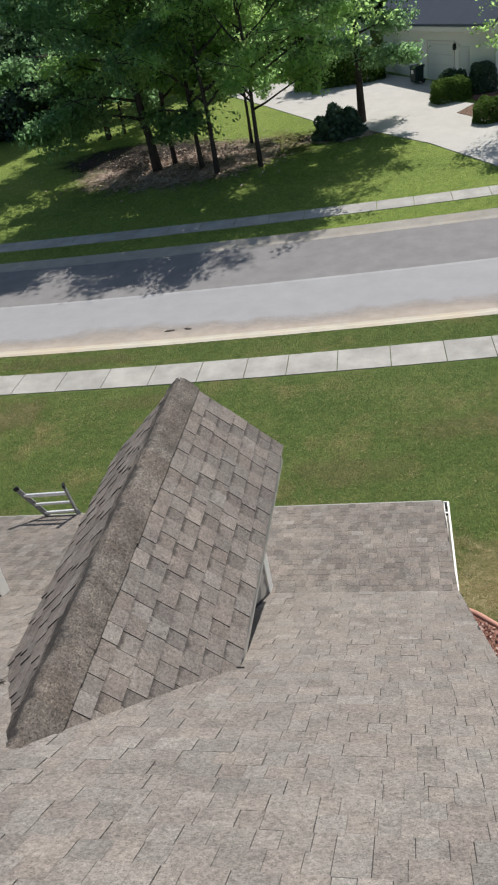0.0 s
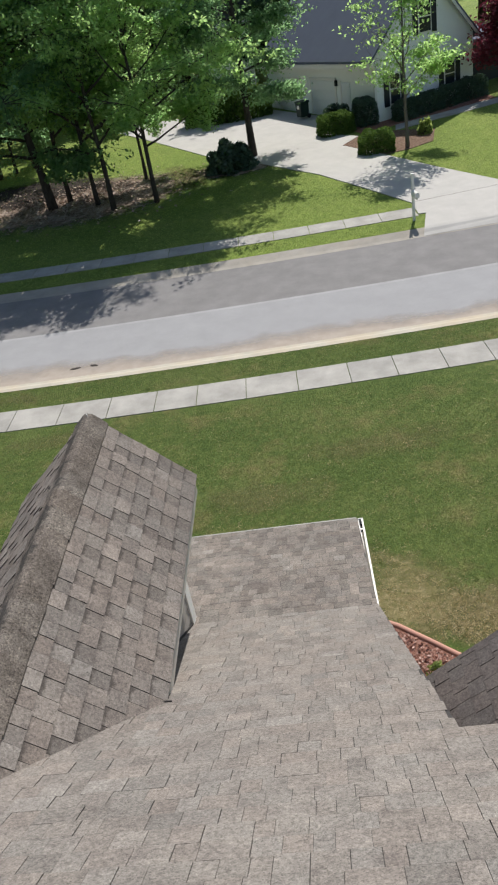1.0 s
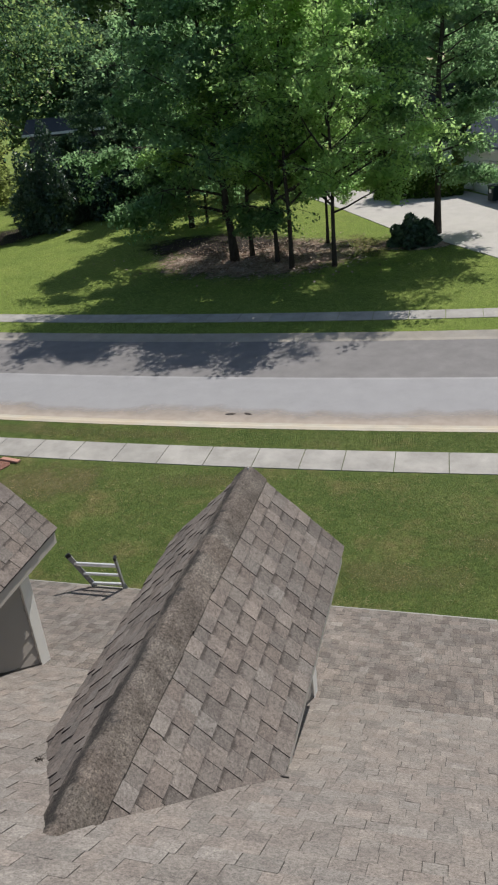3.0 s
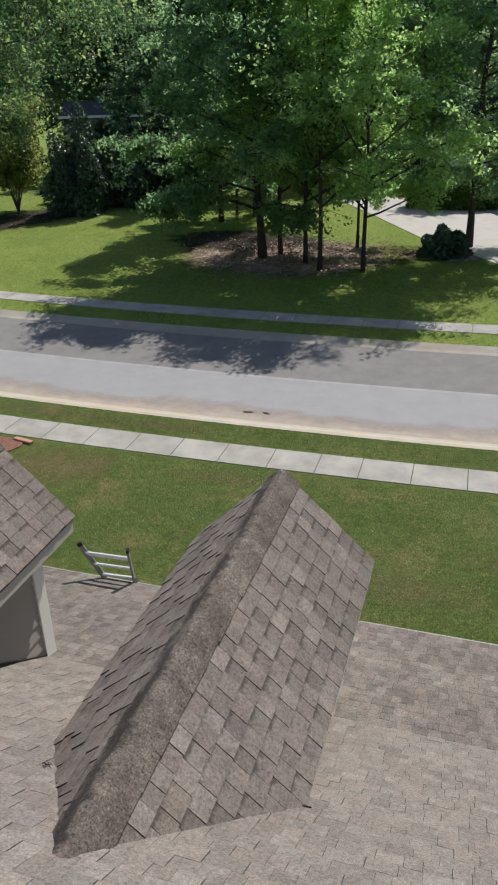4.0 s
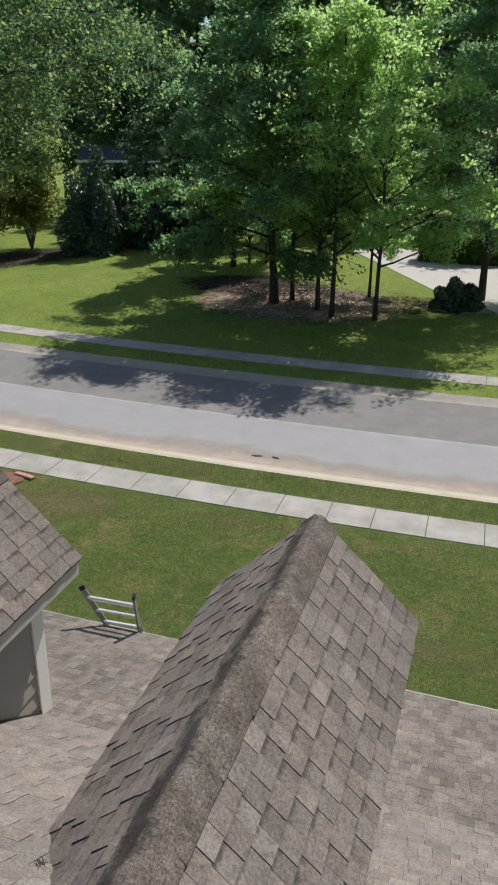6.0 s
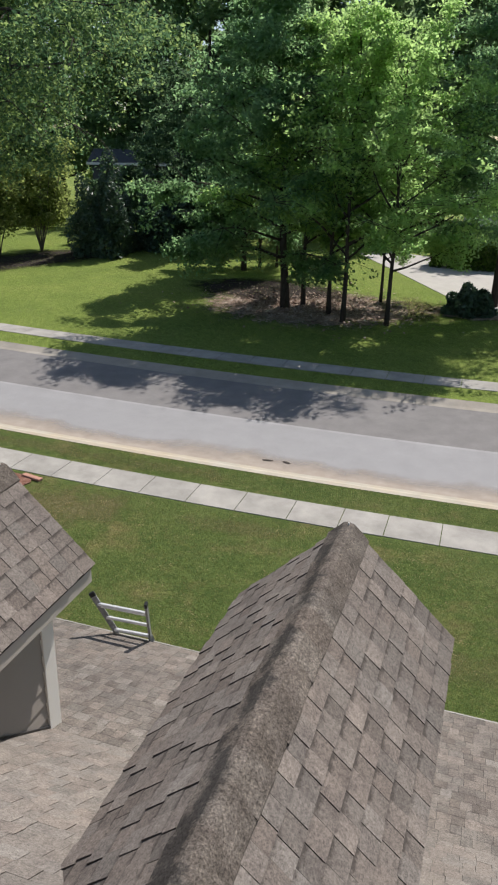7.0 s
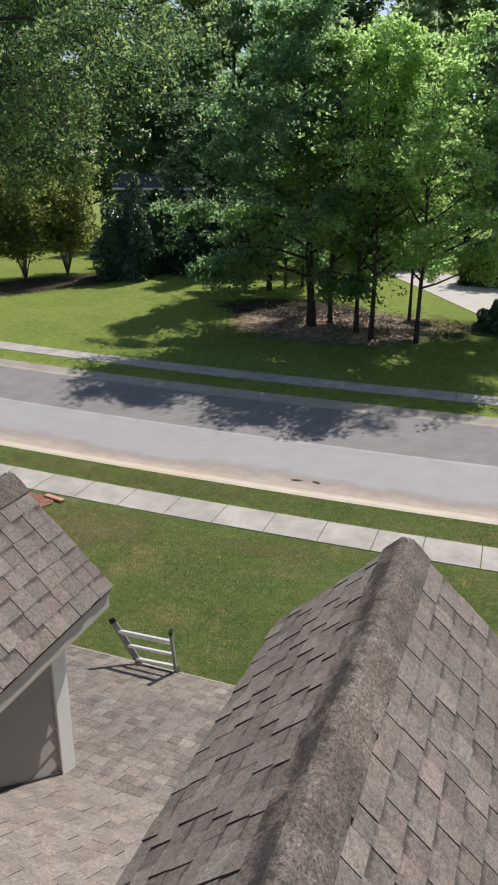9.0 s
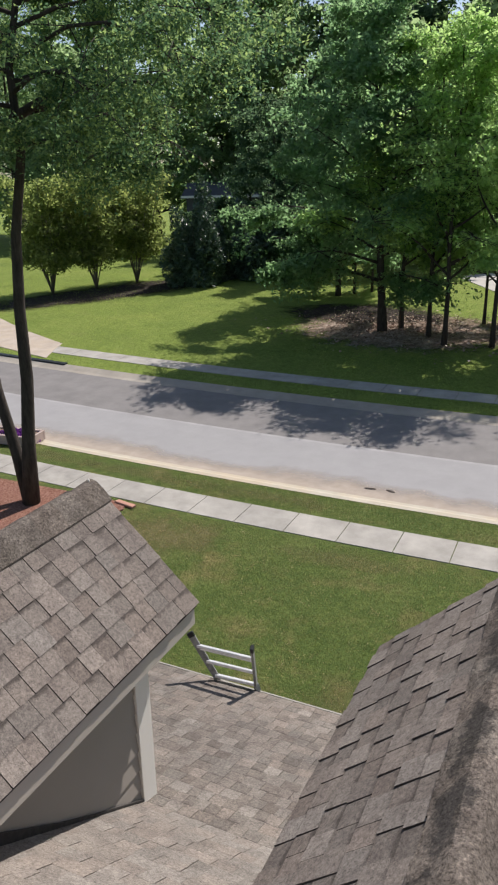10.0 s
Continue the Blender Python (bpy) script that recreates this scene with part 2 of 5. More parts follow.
n = Net("leaf_litter", 0.95, 0.1)
LITTER = n.done(n.mix(0.9, n.ramp(n.noise(1.6, 6, 0.75), (0.32, (0.13, 0.10, 0.07)), (0.46, (0.32, 0.24, 0.19)), (0.62, (0.5, 0.42, 0.36))),
                      n.ramp(n.noise(6, 4, 0.85), (0.32, (0.35, 0.35, 0.33)), (0.66, (1.5, 1.45, 1.4))), "MULTIPLY"), n.noise(7, 5, 0.85), 1.0, 0.15)


def feather(n, ready, lo=0.25, hi=0.7, rough=1.4, scale=0.9, most=1.0):
    """Lets a thin ground cover thin out towards its rim."""
    at = n.t.nodes.new("ShaderNodeAttribute")
    at.attribute_name = "fade"
    cover = n.math("ADD", at.outputs["Fac"], n.math("MULTIPLY", n.math("SUBTRACT", n.noise(scale, 6, 0.75), 0.5), rough))
    clear = n.t.nodes.new("ShaderNodeBsdfTransparent")
    mx = n.t.nodes.new("ShaderNodeMixShader")
    n.link(n.ramp(cover, (lo, (0, 0, 0)), (hi, (most, most, most))), mx.inputs[0])
    n.link(clear.outputs[0], mx.inputs[1])
    n.link(n.b.outputs[0], mx.inputs[2])
    n.link(mx.outputs[0], n.t.nodes["Material Output"].inputs[0])
    return ready


n = Net("leaf_litter_rim", 0.95, 0.1)
LITTER_SOFT = feather(n, n.done(n.mix(0.9, n.ramp(n.noise(1.6, 6, 0.75), (0.32, (0.13, 0.10, 0.07)), (0.46, (0.32, 0.24, 0.19)), (0.62, (0.5, 0.42, 0.36))),
                      n.ramp(n.noise(6, 4, 0.85), (0.32, (0.4, 0.4, 0.38)), (0.66, (1.5, 1.45, 1.4))), "MULTIPLY"), n.noise(7, 5, 0.85), 1.0, 0.15))
n = Net("bark_mulch", 0.95, 0.1)
BARK_MULCH = n.done(n.ramp(n.noise(9, 6, 0.75), (0.3, (0.07, 0.043, 0.03)), (0.5, (0.17, 0.108, 0.075)), (0.68, (0.30, 0.21, 0.155))), n.noise(14, 5, 0.8), 1.0, 0.06)
# mulch browns deepened to carry the shade of the trees
n = Net("shaded_mulch", 0.95, 0.1)
MULCH_SHADE = feather(n, n.done(n.ramp(n.noise(6, 5, 0.75), (0.3, (0.022, 0.018, 0.015)), (0.7, (0.065, 0.052, 0.043))), n.noise(9, 5, 0.85), 1.0, 0.1))


def dry_paint(name, most, tone=1.0):
    n = Net(name, 0.95, 0.1)
    return feather(n, n.done(n.ramp(n.noise(9, 5, 0.75), (0.3, tuple(v * tone for v in (0.12, 0.12, 0.04))), (0.5, tuple(v * tone for v in (0.19, 0.16, 0.075))), (0.7, tuple(v * tone for v in (0.29, 0.24, 0.13)))), n.noise(40, 3, 0.8), 0.8, 0.04), 0.3, 1.6, 2.4, 1.2, most)


DRY, DRY_HALF, DRY_BARE = dry_paint("dry_grass", 0.3), dry_paint("half_dry_grass", 0.55), dry_paint("bare_dry_grass", 0.8, 1.35)
n = Net("red_mulch", 0.95, 0.1)
MULCH = n.done(n.ramp(n.noise(16, 4, 0.8), (0.3, (0.10, 0.045, 0.032)), (0.5, (0.25, 0.12, 0.085)), (0.7, (0.40, 0.26, 0.21))), n.noise(18, 4, 0.8), 0.9, 0.06)
n = Net("bark", 0.95, 0.1)
BARK = n.done(n.ramp(n.noise(9, 5, 0.7, stretch=(1, 1, 0.25)), (0.3, (0.036, 0.031, 0.027)), (0.7, (0.088, 0.075, 0.064))), n.noise(20, 4, 0.7, stretch=(1, 1, 0.2)), 0.8, 0.03)

n = Net("pale_bark", 0.95, 0.1)
PALE_BARK = n.done(n.ramp(n.noise(9, 5, 0.7, stretch=(1, 1, 0.25)), (0.3, (0.10, 0.085, 0.07)), (0.7, (0.20, 0.175, 0.15))), n.noise(20, 4, 0.7, stretch=(1, 1, 0.2)), 0.8, 0.03)


def leaf_paint(name, dark, mid, light, through_=0.38, gloss=0.07, rough=0.65):
    n = Net(name, rough, gloss)
    c = n.ramp(n.random(), (0, dark), (0.5, mid), (1, light))
    c = n.mix(n.math("MULTIPLY", n.noise(0.5, 3), 0.4), c, dark)
    return n.done(c, translucent=through_)


LEAF_BRIGHT = leaf_paint("maple_leaves", (0.160, 0.260, 0.090), (0.215, 0.336, 0.111), (0.278, 0.399, 0.134), 0.7)
LEAF_MID = leaf_paint("sweetgum_leaves", (0.163, 0.270, 0.112), (0.226, 0.347, 0.141), (0.292, 0.418, 0.167), 0.7)
LEAF_DEEP = leaf_paint("oak_leaves", (0.094, 0.168, 0.078), (0.121, 0.208, 0.092), (0.151, 0.252, 0.108), 0.73)
# oak leaf tones darkened to put deep shade into the far trees
LEAF_SHADE = leaf_paint("shaded_oak_leaves", (0.052, 0.094, 0.048), (0.068, 0.118, 0.058), (0.088, 0.145, 0.068), 0.6)
LEAF_WOOD = leaf_paint("woodland_leaves", (0.133, 0.201, 0.098), (0.175, 0.254, 0.117), (0.217, 0.307, 0.138), 0.68)
LEAF_SOFT = leaf_paint("hanging_leaves", (0.042, 0.090, 0.046), (0.086, 0.158, 0.068), (0.280, 0.380, 0.115), 0.52)
LEAF_YELLOW = leaf_paint("yellow_green_leaves", (0.115, 0.155, 0.048), (0.170, 0.215, 0.064), (0.255, 0.305, 0.09), 0.6)
LEAF_HOLLY = leaf_paint("holly_leaves", (0.032, 0.066, 0.036), (0.05, 0.092, 0.05), (0.085, 0.135, 0.08), 0.15, 0.5, 0.42)
LEAF_HEDGE = leaf_paint("hedge_leaves", (0.042, 0.085, 0.016), (0.075, 0.132, 0.024), (0.135, 0.20, 0.04), 0.25)
LEAF_RED = leaf_paint("red_maple_leaves", (0.07, 0.012, 0.02), (0.12, 0.02, 0.03), (0.18, 0.035, 0.045), 0.3)
n = Net("fallen_leaves", 0.9, 0.1)
FALLEN = n.done(n.ramp(n.random(), (0, (0.16, 0.10, 0.07)), (0.5, (0.36, 0.26, 0.20)), (1, (0.52, 0.43, 0.36))))
n = Net("mulch_chips", 0.9, 0.1)
CHIP = n.done(n.ramp(n.random(), (0, (0.14, 0.055, 0.042)), (0.5, (0.38, 0.19, 0.145)), (1, (0.58, 0.42, 0.35))))
PURPLE = leaf_paint("purple_petals", (0.10, 0.02, 0.16), (0.16, 0.03, 0.24), (0.22, 0.06, 0.3), 0.2)
TERRA = paint("planter_paint", (0.42, 0.33, 0.29), 0.8, 0.25)


# ---- builders ----
def mesh_of(name, verts, faces, mats, smooth=False):
    me = bpy.data.meshes.new(name)
    me.from_pydata([tuple(v) for v in verts], [], faces)
    for m in (mats if isinstance(mats, (list, tuple)) else [mats]):
        me.materials.append(m)
    if smooth:
        me.shade_smooth()
    return me


def part(name, bm, material, parent=None, label="", at=None):
    """One mesh object out of a bmesh or a mesh, under a thing or a part."""
    if isinstance(bm, bmesh.types.BMesh):
        bmesh.ops.recalc_face_normals(bm, faces=bm.faces)
        me = bpy.data.meshes.new(name)
        bm.to_mesh(me)
        bm.free()
        me.materials.append(material)
    else:
        me = bm
    ob = new(name, me)
    if parent is not None:
        ob.parent = parent
    if at is not None:
        ob.matrix_basis = at
    if label:
        ob["label"] = label
    return ob


def thing(name, label, category, group="", kind="", at=None):
    ob = new(name)
    if at is not None:
        ob.matrix_basis = at
    return tagged(ob, label, category, group, kind)


def box(bm, x0, x1, y0, y1, z0, z1, m=None, bevel=0.0):
    r = bmesh.ops.create_cube(bm, size=1.0)
    for v in r["verts"]:
        v.co = Vector((x0 + (v.co.x + 0.5) * (x1 - x0), y0 + (v.co.y + 0.5) * (y1 - y0), z0 + (v.co.z + 0.5) * (z1 - z0)))
        if m is not None:
            v.co = m @ v.co
    if bevel:
        edges = list({e for v in r["verts"] for e in v.link_edges})
        bmesh.ops.bevel(bm, geom=edges, offset=bevel, segments=1, affect="EDGES")
    return bm


def boxes(*specs, bevel=0.0, m=None):
    bm = bmesh.new()
    for s in specs:
        box(bm, *s, m=m, bevel=bevel)
    return bm


def prism(profile, length, axis_at):
    """A closed profile of (u, v) points, drawn out; axis_at(u, v, s) gives the place for s in (0, length)."""
    bm = bmesh.new()
    rings = [[bm.verts.new(axis_at(u, v, s)) for u, v in profile] for s in (0, length)]
    k = len(profile)
    for i in range(k):
        j = (i + 1) % k
        bm.faces.new((rings[0][i], rings[0][j], rings[1][j], rings[1][i]))
    bm.faces.new(rings[0])
    bm.faces.new(rings[1][::-1])
    return bm


def tube_arrays(points, radii, sides=6):
    """Verts and faces of one tapered tube along a polyline."""
    pts = [Vector(p) for p in points]
    verts, faces = [], []
    for i, p in enumerate(pts):
        d = (pts[min(i + 1, len(pts) - 1)] - pts[max(i - 1, 0)]).normalized()
        a = d.orthogonal().normalized() if i == 0 else (a - d * a.dot(d)).normalized()
        b = d.cross(a)
        for k in range(sides):
            w = 2 * math.pi * k / sides
            verts.append(p + radii[i] * (math.cos(w) * a + math.sin(w) * b))
    for i in range(len(pts) - 1):
        for k in range(sides):
            k2 = (k + 1) % sides
            faces.append((i * sides + k, i * sides + k2, (i + 1) * sides + k2, (i + 1) * sides + k))
    faces.append(tuple(range(sides))[::-1])
    faces.append(tuple((len(pts) - 1) * sides + k for k in range(sides)))
    return verts, faces


def tube_mesh(name, tubes, material, smooth=True):
    verts, faces = [], []
    for pts, radii, sides in tubes:
        v, f = tube_arrays(pts, radii, sides)
        o = len(verts)
        verts += v
        faces += [tuple(i + o for i in q) for q in f]
    return mesh_of(name, verts, faces, material, smooth)


def leaf_mesh(name, centres, size, rng, material, up=0.5, long=1.5, hang=0.0):
    """Many small leaves, each a bent diamond of two triangles."""
    n = len(centres)
    nrm = rng.normal(size=(n, 3)) + np.array((0, 0, up))
    nrm /= np.linalg.norm(nrm, axis=1)[:, None]
    u = np.cross(nrm, rng.normal(size=(n, 3)))
    if hang:
        u = u / np.linalg.norm(u, axis=1)[:, None] + np.array((0, 0, -hang))
        u -= nrm * (u * nrm).sum(1)[:, None]
    u /= np.linalg.norm(u, axis=1)[:, None]
    w = np.cross(nrm, u)
    s = (size * rng.uniform(0.55, 1.35, n))[:, None]
    c = np.asarray(centres)
    tips = (c - u * s * long * 0.5, c + w * s * 0.42 + nrm * s * 0.12, c + u * s * long * 0.5, c - w * s * 0.42 + nrm * s * 0.12)
    verts = np.stack(tips, 1).reshape(-1, 3)
    me = bpy.data.meshes.new(name)
    me.vertices.add(4 * n)
    me.vertices.foreach_set("co", verts.astype(np.float32).ravel())
    me.loops.add(6 * n)
    i = np.arange(n)[:, None] * 4
    tri = np.concatenate((i + 0, i + 1, i + 2, i + 0, i + 2, i + 3), 1)
    me.loops.foreach_set("vertex_index", tri.astype(np.int32).ravel())
    me.polygons.add(2 * n)
    me.polygons.foreach_set("loop_start", np.arange(0, 6 * n, 3, dtype=np.int32))
    me.polygons.foreach_set("loop_total", np.full(2 * n, 3, dtype=np.int32))
    me.materials.append(material)
    me.update(calc_edges=True)
    me.validate()
    return me


def tree_meshes(seed, height, radius, spread, bare, limbs, leaves, size, leaf, rise=0.5, droop=0.0, top=0.35, puff=0.55, stems=1, lean=0.0, fine=True, bark=None, low=1.0, airy=0, clump=0.42):
    """Trunk with limbs and twigs, and a crown of leaves round the twigs; base at the origin."""
    rng = np.random.default_rng(seed)
    tubes, twigs = [], []
    for st in range(stems):
        ang = rng.uniform(0, 6.28)
        out = (0.0 if stems == 1 else rng.uniform(0.4, 0.9)) * height * 0.35
        k = 9
        pts = []
        for i in range(k + 1):
            q = i / k
            wob = 0.02 * height * q
            pts.append(Vector((math.cos(ang) * out * q + rng.normal() * wob * 0.4 + lean * height * q, math.sin(ang) * out * q + rng.normal() * wob * 0.4, height * q * 0.96)))
        rad = [radius * (1.25 if i == 0 else 1.0) * (1 - 0.86 * (i / k)) for i in range(k + 1)]
        tubes.append((pts, rad, 8 if stems == 1 else 5))
        for j in range(limbs):
            q = bare + (1 - bare) * (j + rng.uniform(0, 0.8)) / limbs
            f = q * k
            i0 = min(int(f), k - 1)
            p = pts[i0].lerp(pts[i0 + 1], f - i0)
            az = j * 2.4 + rng.uniform(-0.5, 0.5) + ang
            s = (q - bare) / (1 - bare)
            length = spread * (0.62 + 0.38 * math.sin(math.pi * min(1, s + 0.28))) * (1 - (1 - top) * s ** 1.6) * rng.uniform(0.75, 1.12) * (low + (1 - low) * min(1.0, s / 0.45))
            d = Vector((math.cos(az), math.sin(az), rise * (0.4 + s)))
            d.normalize()
            limb = [p]
            m = 5
            for i in range(1, m + 1):
                d = (d + Vector((rng.normal() * 0.14, rng.normal() * 0.14, 0.06 - droop * i / m))).normalized()
                limb.append(limb[-1] + d * length / m)
            r0 = max(0.018, radius * (0.62 if airy else 0.42) * (1 - 0.75 * s) * (0.6 + 0.4 * length / spread))
            tubes.append((limb, [r0 * (1 - 0.85 * i / m) for i in range(m + 1)], 5))
            for i in range(2 + airy, m + 1):
                for _ in range(4 + airy):
                    e = Vector((rng.normal(), rng.normal(), rng.normal() * 0.4 + 0.12 - droop)).normalized()
                    tl = length * rng.uniform(0.18, 0.42)
                    mid = limb[i] + e * tl * 0.5
                    end = mid + (e + Vector((0, 0, -0.25 - droop * 0.9))).normalized() * tl * 0.5
                    if fine:
                        tubes.append(([limb[i], mid, end], [r0 * 0.26, r0 * 0.18, r0 * 0.07], 3))
                    twigs.append((limb[i], mid, end))
    # leaves stand in flat sprays along the twigs
    twigs = np.array(twigs)
    share = rng.gamma(clump, size=len(twigs)) + 0.03
    share *= np.clip(1.25 - 0.8 * twigs[:, 2, 2] / height, 0.42, 1.25)
    pick = twigs[rng.choice(len(twigs), leaves, p=share / share.sum())]
    q = rng.uniform(0.15, 1.12, leaves)[:, None]
    centres = pick[:, 0] * (1 - q) ** 2 + pick[:, 1] * 2 * q * (1 - q) + pick[:, 2] * q ** 2
    off = rng.normal(size=(leaves, 3)) * puff * np.array((1, 1, 0.42)) * (1.25 - 0.5 * q)
    if droop:
        off[:, 2] -= np.abs(rng.normal(size=leaves)) * puff * droop * 2.2
    centres = centres + off
    return (tube_mesh("trunk", tubes, bark or BARK), leaf_mesh("crown", centres, size, rng, leaf, up=1.0, hang=droop * 1.5))


def plant(name, label, category, meshes, at, group="", crown_label=""):
    t = thing(name, label, category, group, at=at)
    part("trunk", meshes[0], None, t)
    part("crown", meshes[1], None, t, crown_label)
    return t


def shrub_mesh(seed, rx, ry, rz, leaves, size, leaf, lump=0.18, square=2.0):
    """Leaves in the outer shell of a lumpy bush that stands on the ground."""
    rng = np.random.default_rng(seed)
    d = rng.normal(size=(leaves, 3))
    d[:, 2] = np.abs(d[:, 2])
    p = (np.abs(d) ** square).sum(1) ** (1 / square)
    d /= p[:, None]
    ph = rng.uniform(0, 6.28, 6)
    bump = 1 + lump * (np.sin(5 * d[:, 0] + ph[0]) * np.sin(4 * d[:, 1] + ph[1]) + 0.6 * np.sin(9 * d[:, 2] + 7 * d[:, 0] + ph[2]))
    r = bump * (1 - np.abs(rng.normal(size=leaves)) * 0.13)
    c = d * r[:, None] * np.array((rx, ry, rz)) * 1.0
    c[:, 2] = np.maximum(c[:, 2], size * 0.3)
    return leaf_mesh("foliage", c, size, rng, leaf, up=0.3)


def ground_z(x, y):
    """Height of the natural ground, which falls a little towards the near pavement and rises beyond it."""
    if y < 17.9:
        return 0.018 * min(max(17.9 - y, 0), 10)
    return 0.04 * (min(y, 62) - 17.9)


def bend(x):
    """How far the street bows away from the house at x."""
    d = x + 4
    return 0.0024 * min(abs(d), 26) ** 2 + 0.125 * max(abs(d) - 26, 0)


def strip(name, y0, y1, lift, material, x0=-90.0, x1=70.0, step=1.0, thick=0.0, rows=1, label="", kind="structure", parent=None, y0f=None):
    """A ribbon along the street from y0 to y1 at a height over the ground; with thickness it gets sides."""
    xs = np.arange(x0, x1 + 0.01, step)
    verts, faces = [], []
    w = rows + 1
    for x in xs:
        for j in range(w):
            y = y0 + (y1 - y0) * j / rows + bend(x)
            verts.append((x, y, ground_z(x, y) + (lift[j] if isinstance(lift, tuple) else lift)))
    n = len(xs)
    for i in range(n - 1):
        for j in range(rows):
            a = i * w + j
            faces.append((a, a + w, a + w + 1, a + 1))
    if thick:
        o = len(verts)
        verts += [(v[0], v[1], v[2] - thick) for v in verts]
        for i in range(n - 1):
            for j in (0, rows):
                a, b = i * w + j, (i + 1) * w + j
                faces.append((a, b, b + o, a + o) if j else (b, a, a + o, b + o))
        for i in (0, n - 1):
            for j in range(rows):
                a = i * w + j
                faces.append((a, a + 1, a + 1 + o, a + o))
    me = mesh_of(name, verts, faces, material)
    ob = new(name, me)
    if parent:
        ob.parent = parent
    else:
        tagged(ob, label, name.split("_")[0], kind=kind)
    return ob


# ---- ground and street ----
def ground_sheet():
    ys = [(-900, 0), (-200, 0), (-60, 0), (-20, 0), (0, 0), (7.9, 0), (10, 0), (13, 0), (15.5, 0), (17.9, 0), (19.0, 0), (20.30, 0), (20.32, -0.3),
          (24.5, -0.3), (28.98, -0.3), (29.0, 0), (30.5, 0), (32, 0), (36, 0), (42, 0), (50, 0), (62, 0), (90, 0), (200, 0), (700, 0), (2500, 0)]
    xs = [-2500, -700, -250, -120] + list(range(-90, 71, 2)) + [110, 250, 700, 2500]
    verts, faces, pick = [], [], []
    for x in xs:
        for y, dip in ys:
            b = bend(x) if 16 < y < 40 else (0 if y <= 16 or y >= 62 else bend(x) * (62 - y) / 22)
            b = min(b, 14)
            verts.append((x, y + b, ground_z(x, y + b) + dip))
    w = len(ys)
    for i in range(len(xs) - 1):
        for j in range(w - 1):
            a = i * w + j
            faces.append((a, a + w, a + w + 1, a + 1))
            pick.append(1 if ys[j][0] >= 28.9 else 0)
    me = mesh_of("ground", verts, faces, [TURF, FARTURF])
    me.polygons.foreach_set("material_index", pick)
    tagged(new("ground", me), "mown green lawns with worn tan patches on both sides of the street", "lawn", kind="structure")


ground_sheet()
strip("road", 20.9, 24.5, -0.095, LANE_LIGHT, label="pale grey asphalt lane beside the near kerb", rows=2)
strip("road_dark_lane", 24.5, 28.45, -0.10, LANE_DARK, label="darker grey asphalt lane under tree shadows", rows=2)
strip("road_seam", 24.44, 24.6, -0.0935, SEAM, label="pale worn seam between the two lanes of asphalt", rows=1)
strip("kerb", 20.28, 20.92, (0.012, 0.0, -0.07, -0.092), GUTTER, rows=3, label="rolled concrete kerb stained with tan sand")
strip("kerb_far", 28.3, 29.03, (-0.097, -0.085, -0.035, 0.012), GUTTER_FAR, rows=3, label="rolled concrete kerb along the far lane")


def sand_wash():
    """Tan sand washed along the near gutter, with a ragged edge."""
    xs = np.arange(-45, 25, 0.25)
    verts, faces = [], []
    for i, x in enumerate(xs):
        reach = 1.3 + 0.6 * noise.noise((x * 0.22, 3.1, 0)) + 0.3 * noise.noise((x * 1.1, 7.7, 0))
        for y in (20.86, 20.92 + max(0.06, reach)):
            yy = y + bend(x)
            verts.append((x, yy, ground_z(x, yy) - 0.088))
        if i:
            a = 2 * i - 2
            faces.append((a, a + 2, a + 3, a + 1))
    me = mesh_of("sand", verts, faces, SAND)
    me.attributes.new("fade", "FLOAT", "POINT").data.foreach_set("value", [1.0, 0.0] * len(xs))
    tagged(new("sand", me), "tan sand washed along the edge of the road", "sand", kind="structure")


sand_wash()


def pavement(name, y0, y1, joints, label):
    base = strip(name, y0 + 0.02, y1 - 0.02, -0.012, FELT, x0=-60, x1=40, label=label)
    for xa, xb in zip(joints, joints[1:]):
        xb -= 0.022
        ta, tb = (0.0048 * (x + 4) * (y1 - y0) if abs(x + 4) < 26 else 0.0 for x in (xa, xb))     # joints stand square to the curve
        bm = bmesh.new()
        quad = [(xa + ta / 2, y0 + bend(xa)), (xb + tb / 2, y0 + bend(xb)), (xb - tb / 2, y1 + bend(xb)), (xa - ta / 2, y1 + bend(xa))]
        top = [bm.verts.new((x, y, ground_z(x, y) + 0.022)) for x, y in quad]
        low = [bm.verts.new((x, y, ground_z(x, y) - 0.08)) for x, y in quad]
        bm.faces.new(top)
        for a in range(4):
            b = (a + 1) % 4
            bm.faces.new((top[a], low[a], low[b], top[b]))
        part("paving_slab", bm, CONCRETE, base)
    return base


NEAR_JOINTS = [-6.86 - 1.48 * i for i in range(25, 0, -1)] + [-6.86, -5.38, -3.89, -2.49, -1.26, 0.18, 1.67, 3.16, 4.47, 5.85, 7.14] + [7.14 + 1.38 * i for i in range(1, 16)]
pavement("pavement", 17.82, 18.98, NEAR_JOINTS, "pale concrete pavement of square slabs along the near lawn")
pavement("pavement_far", 30.5, 31.62, [-44.36 + 1.52 * i for i in range(35)], "concrete pavement along the far lawn, partly in tree shade")


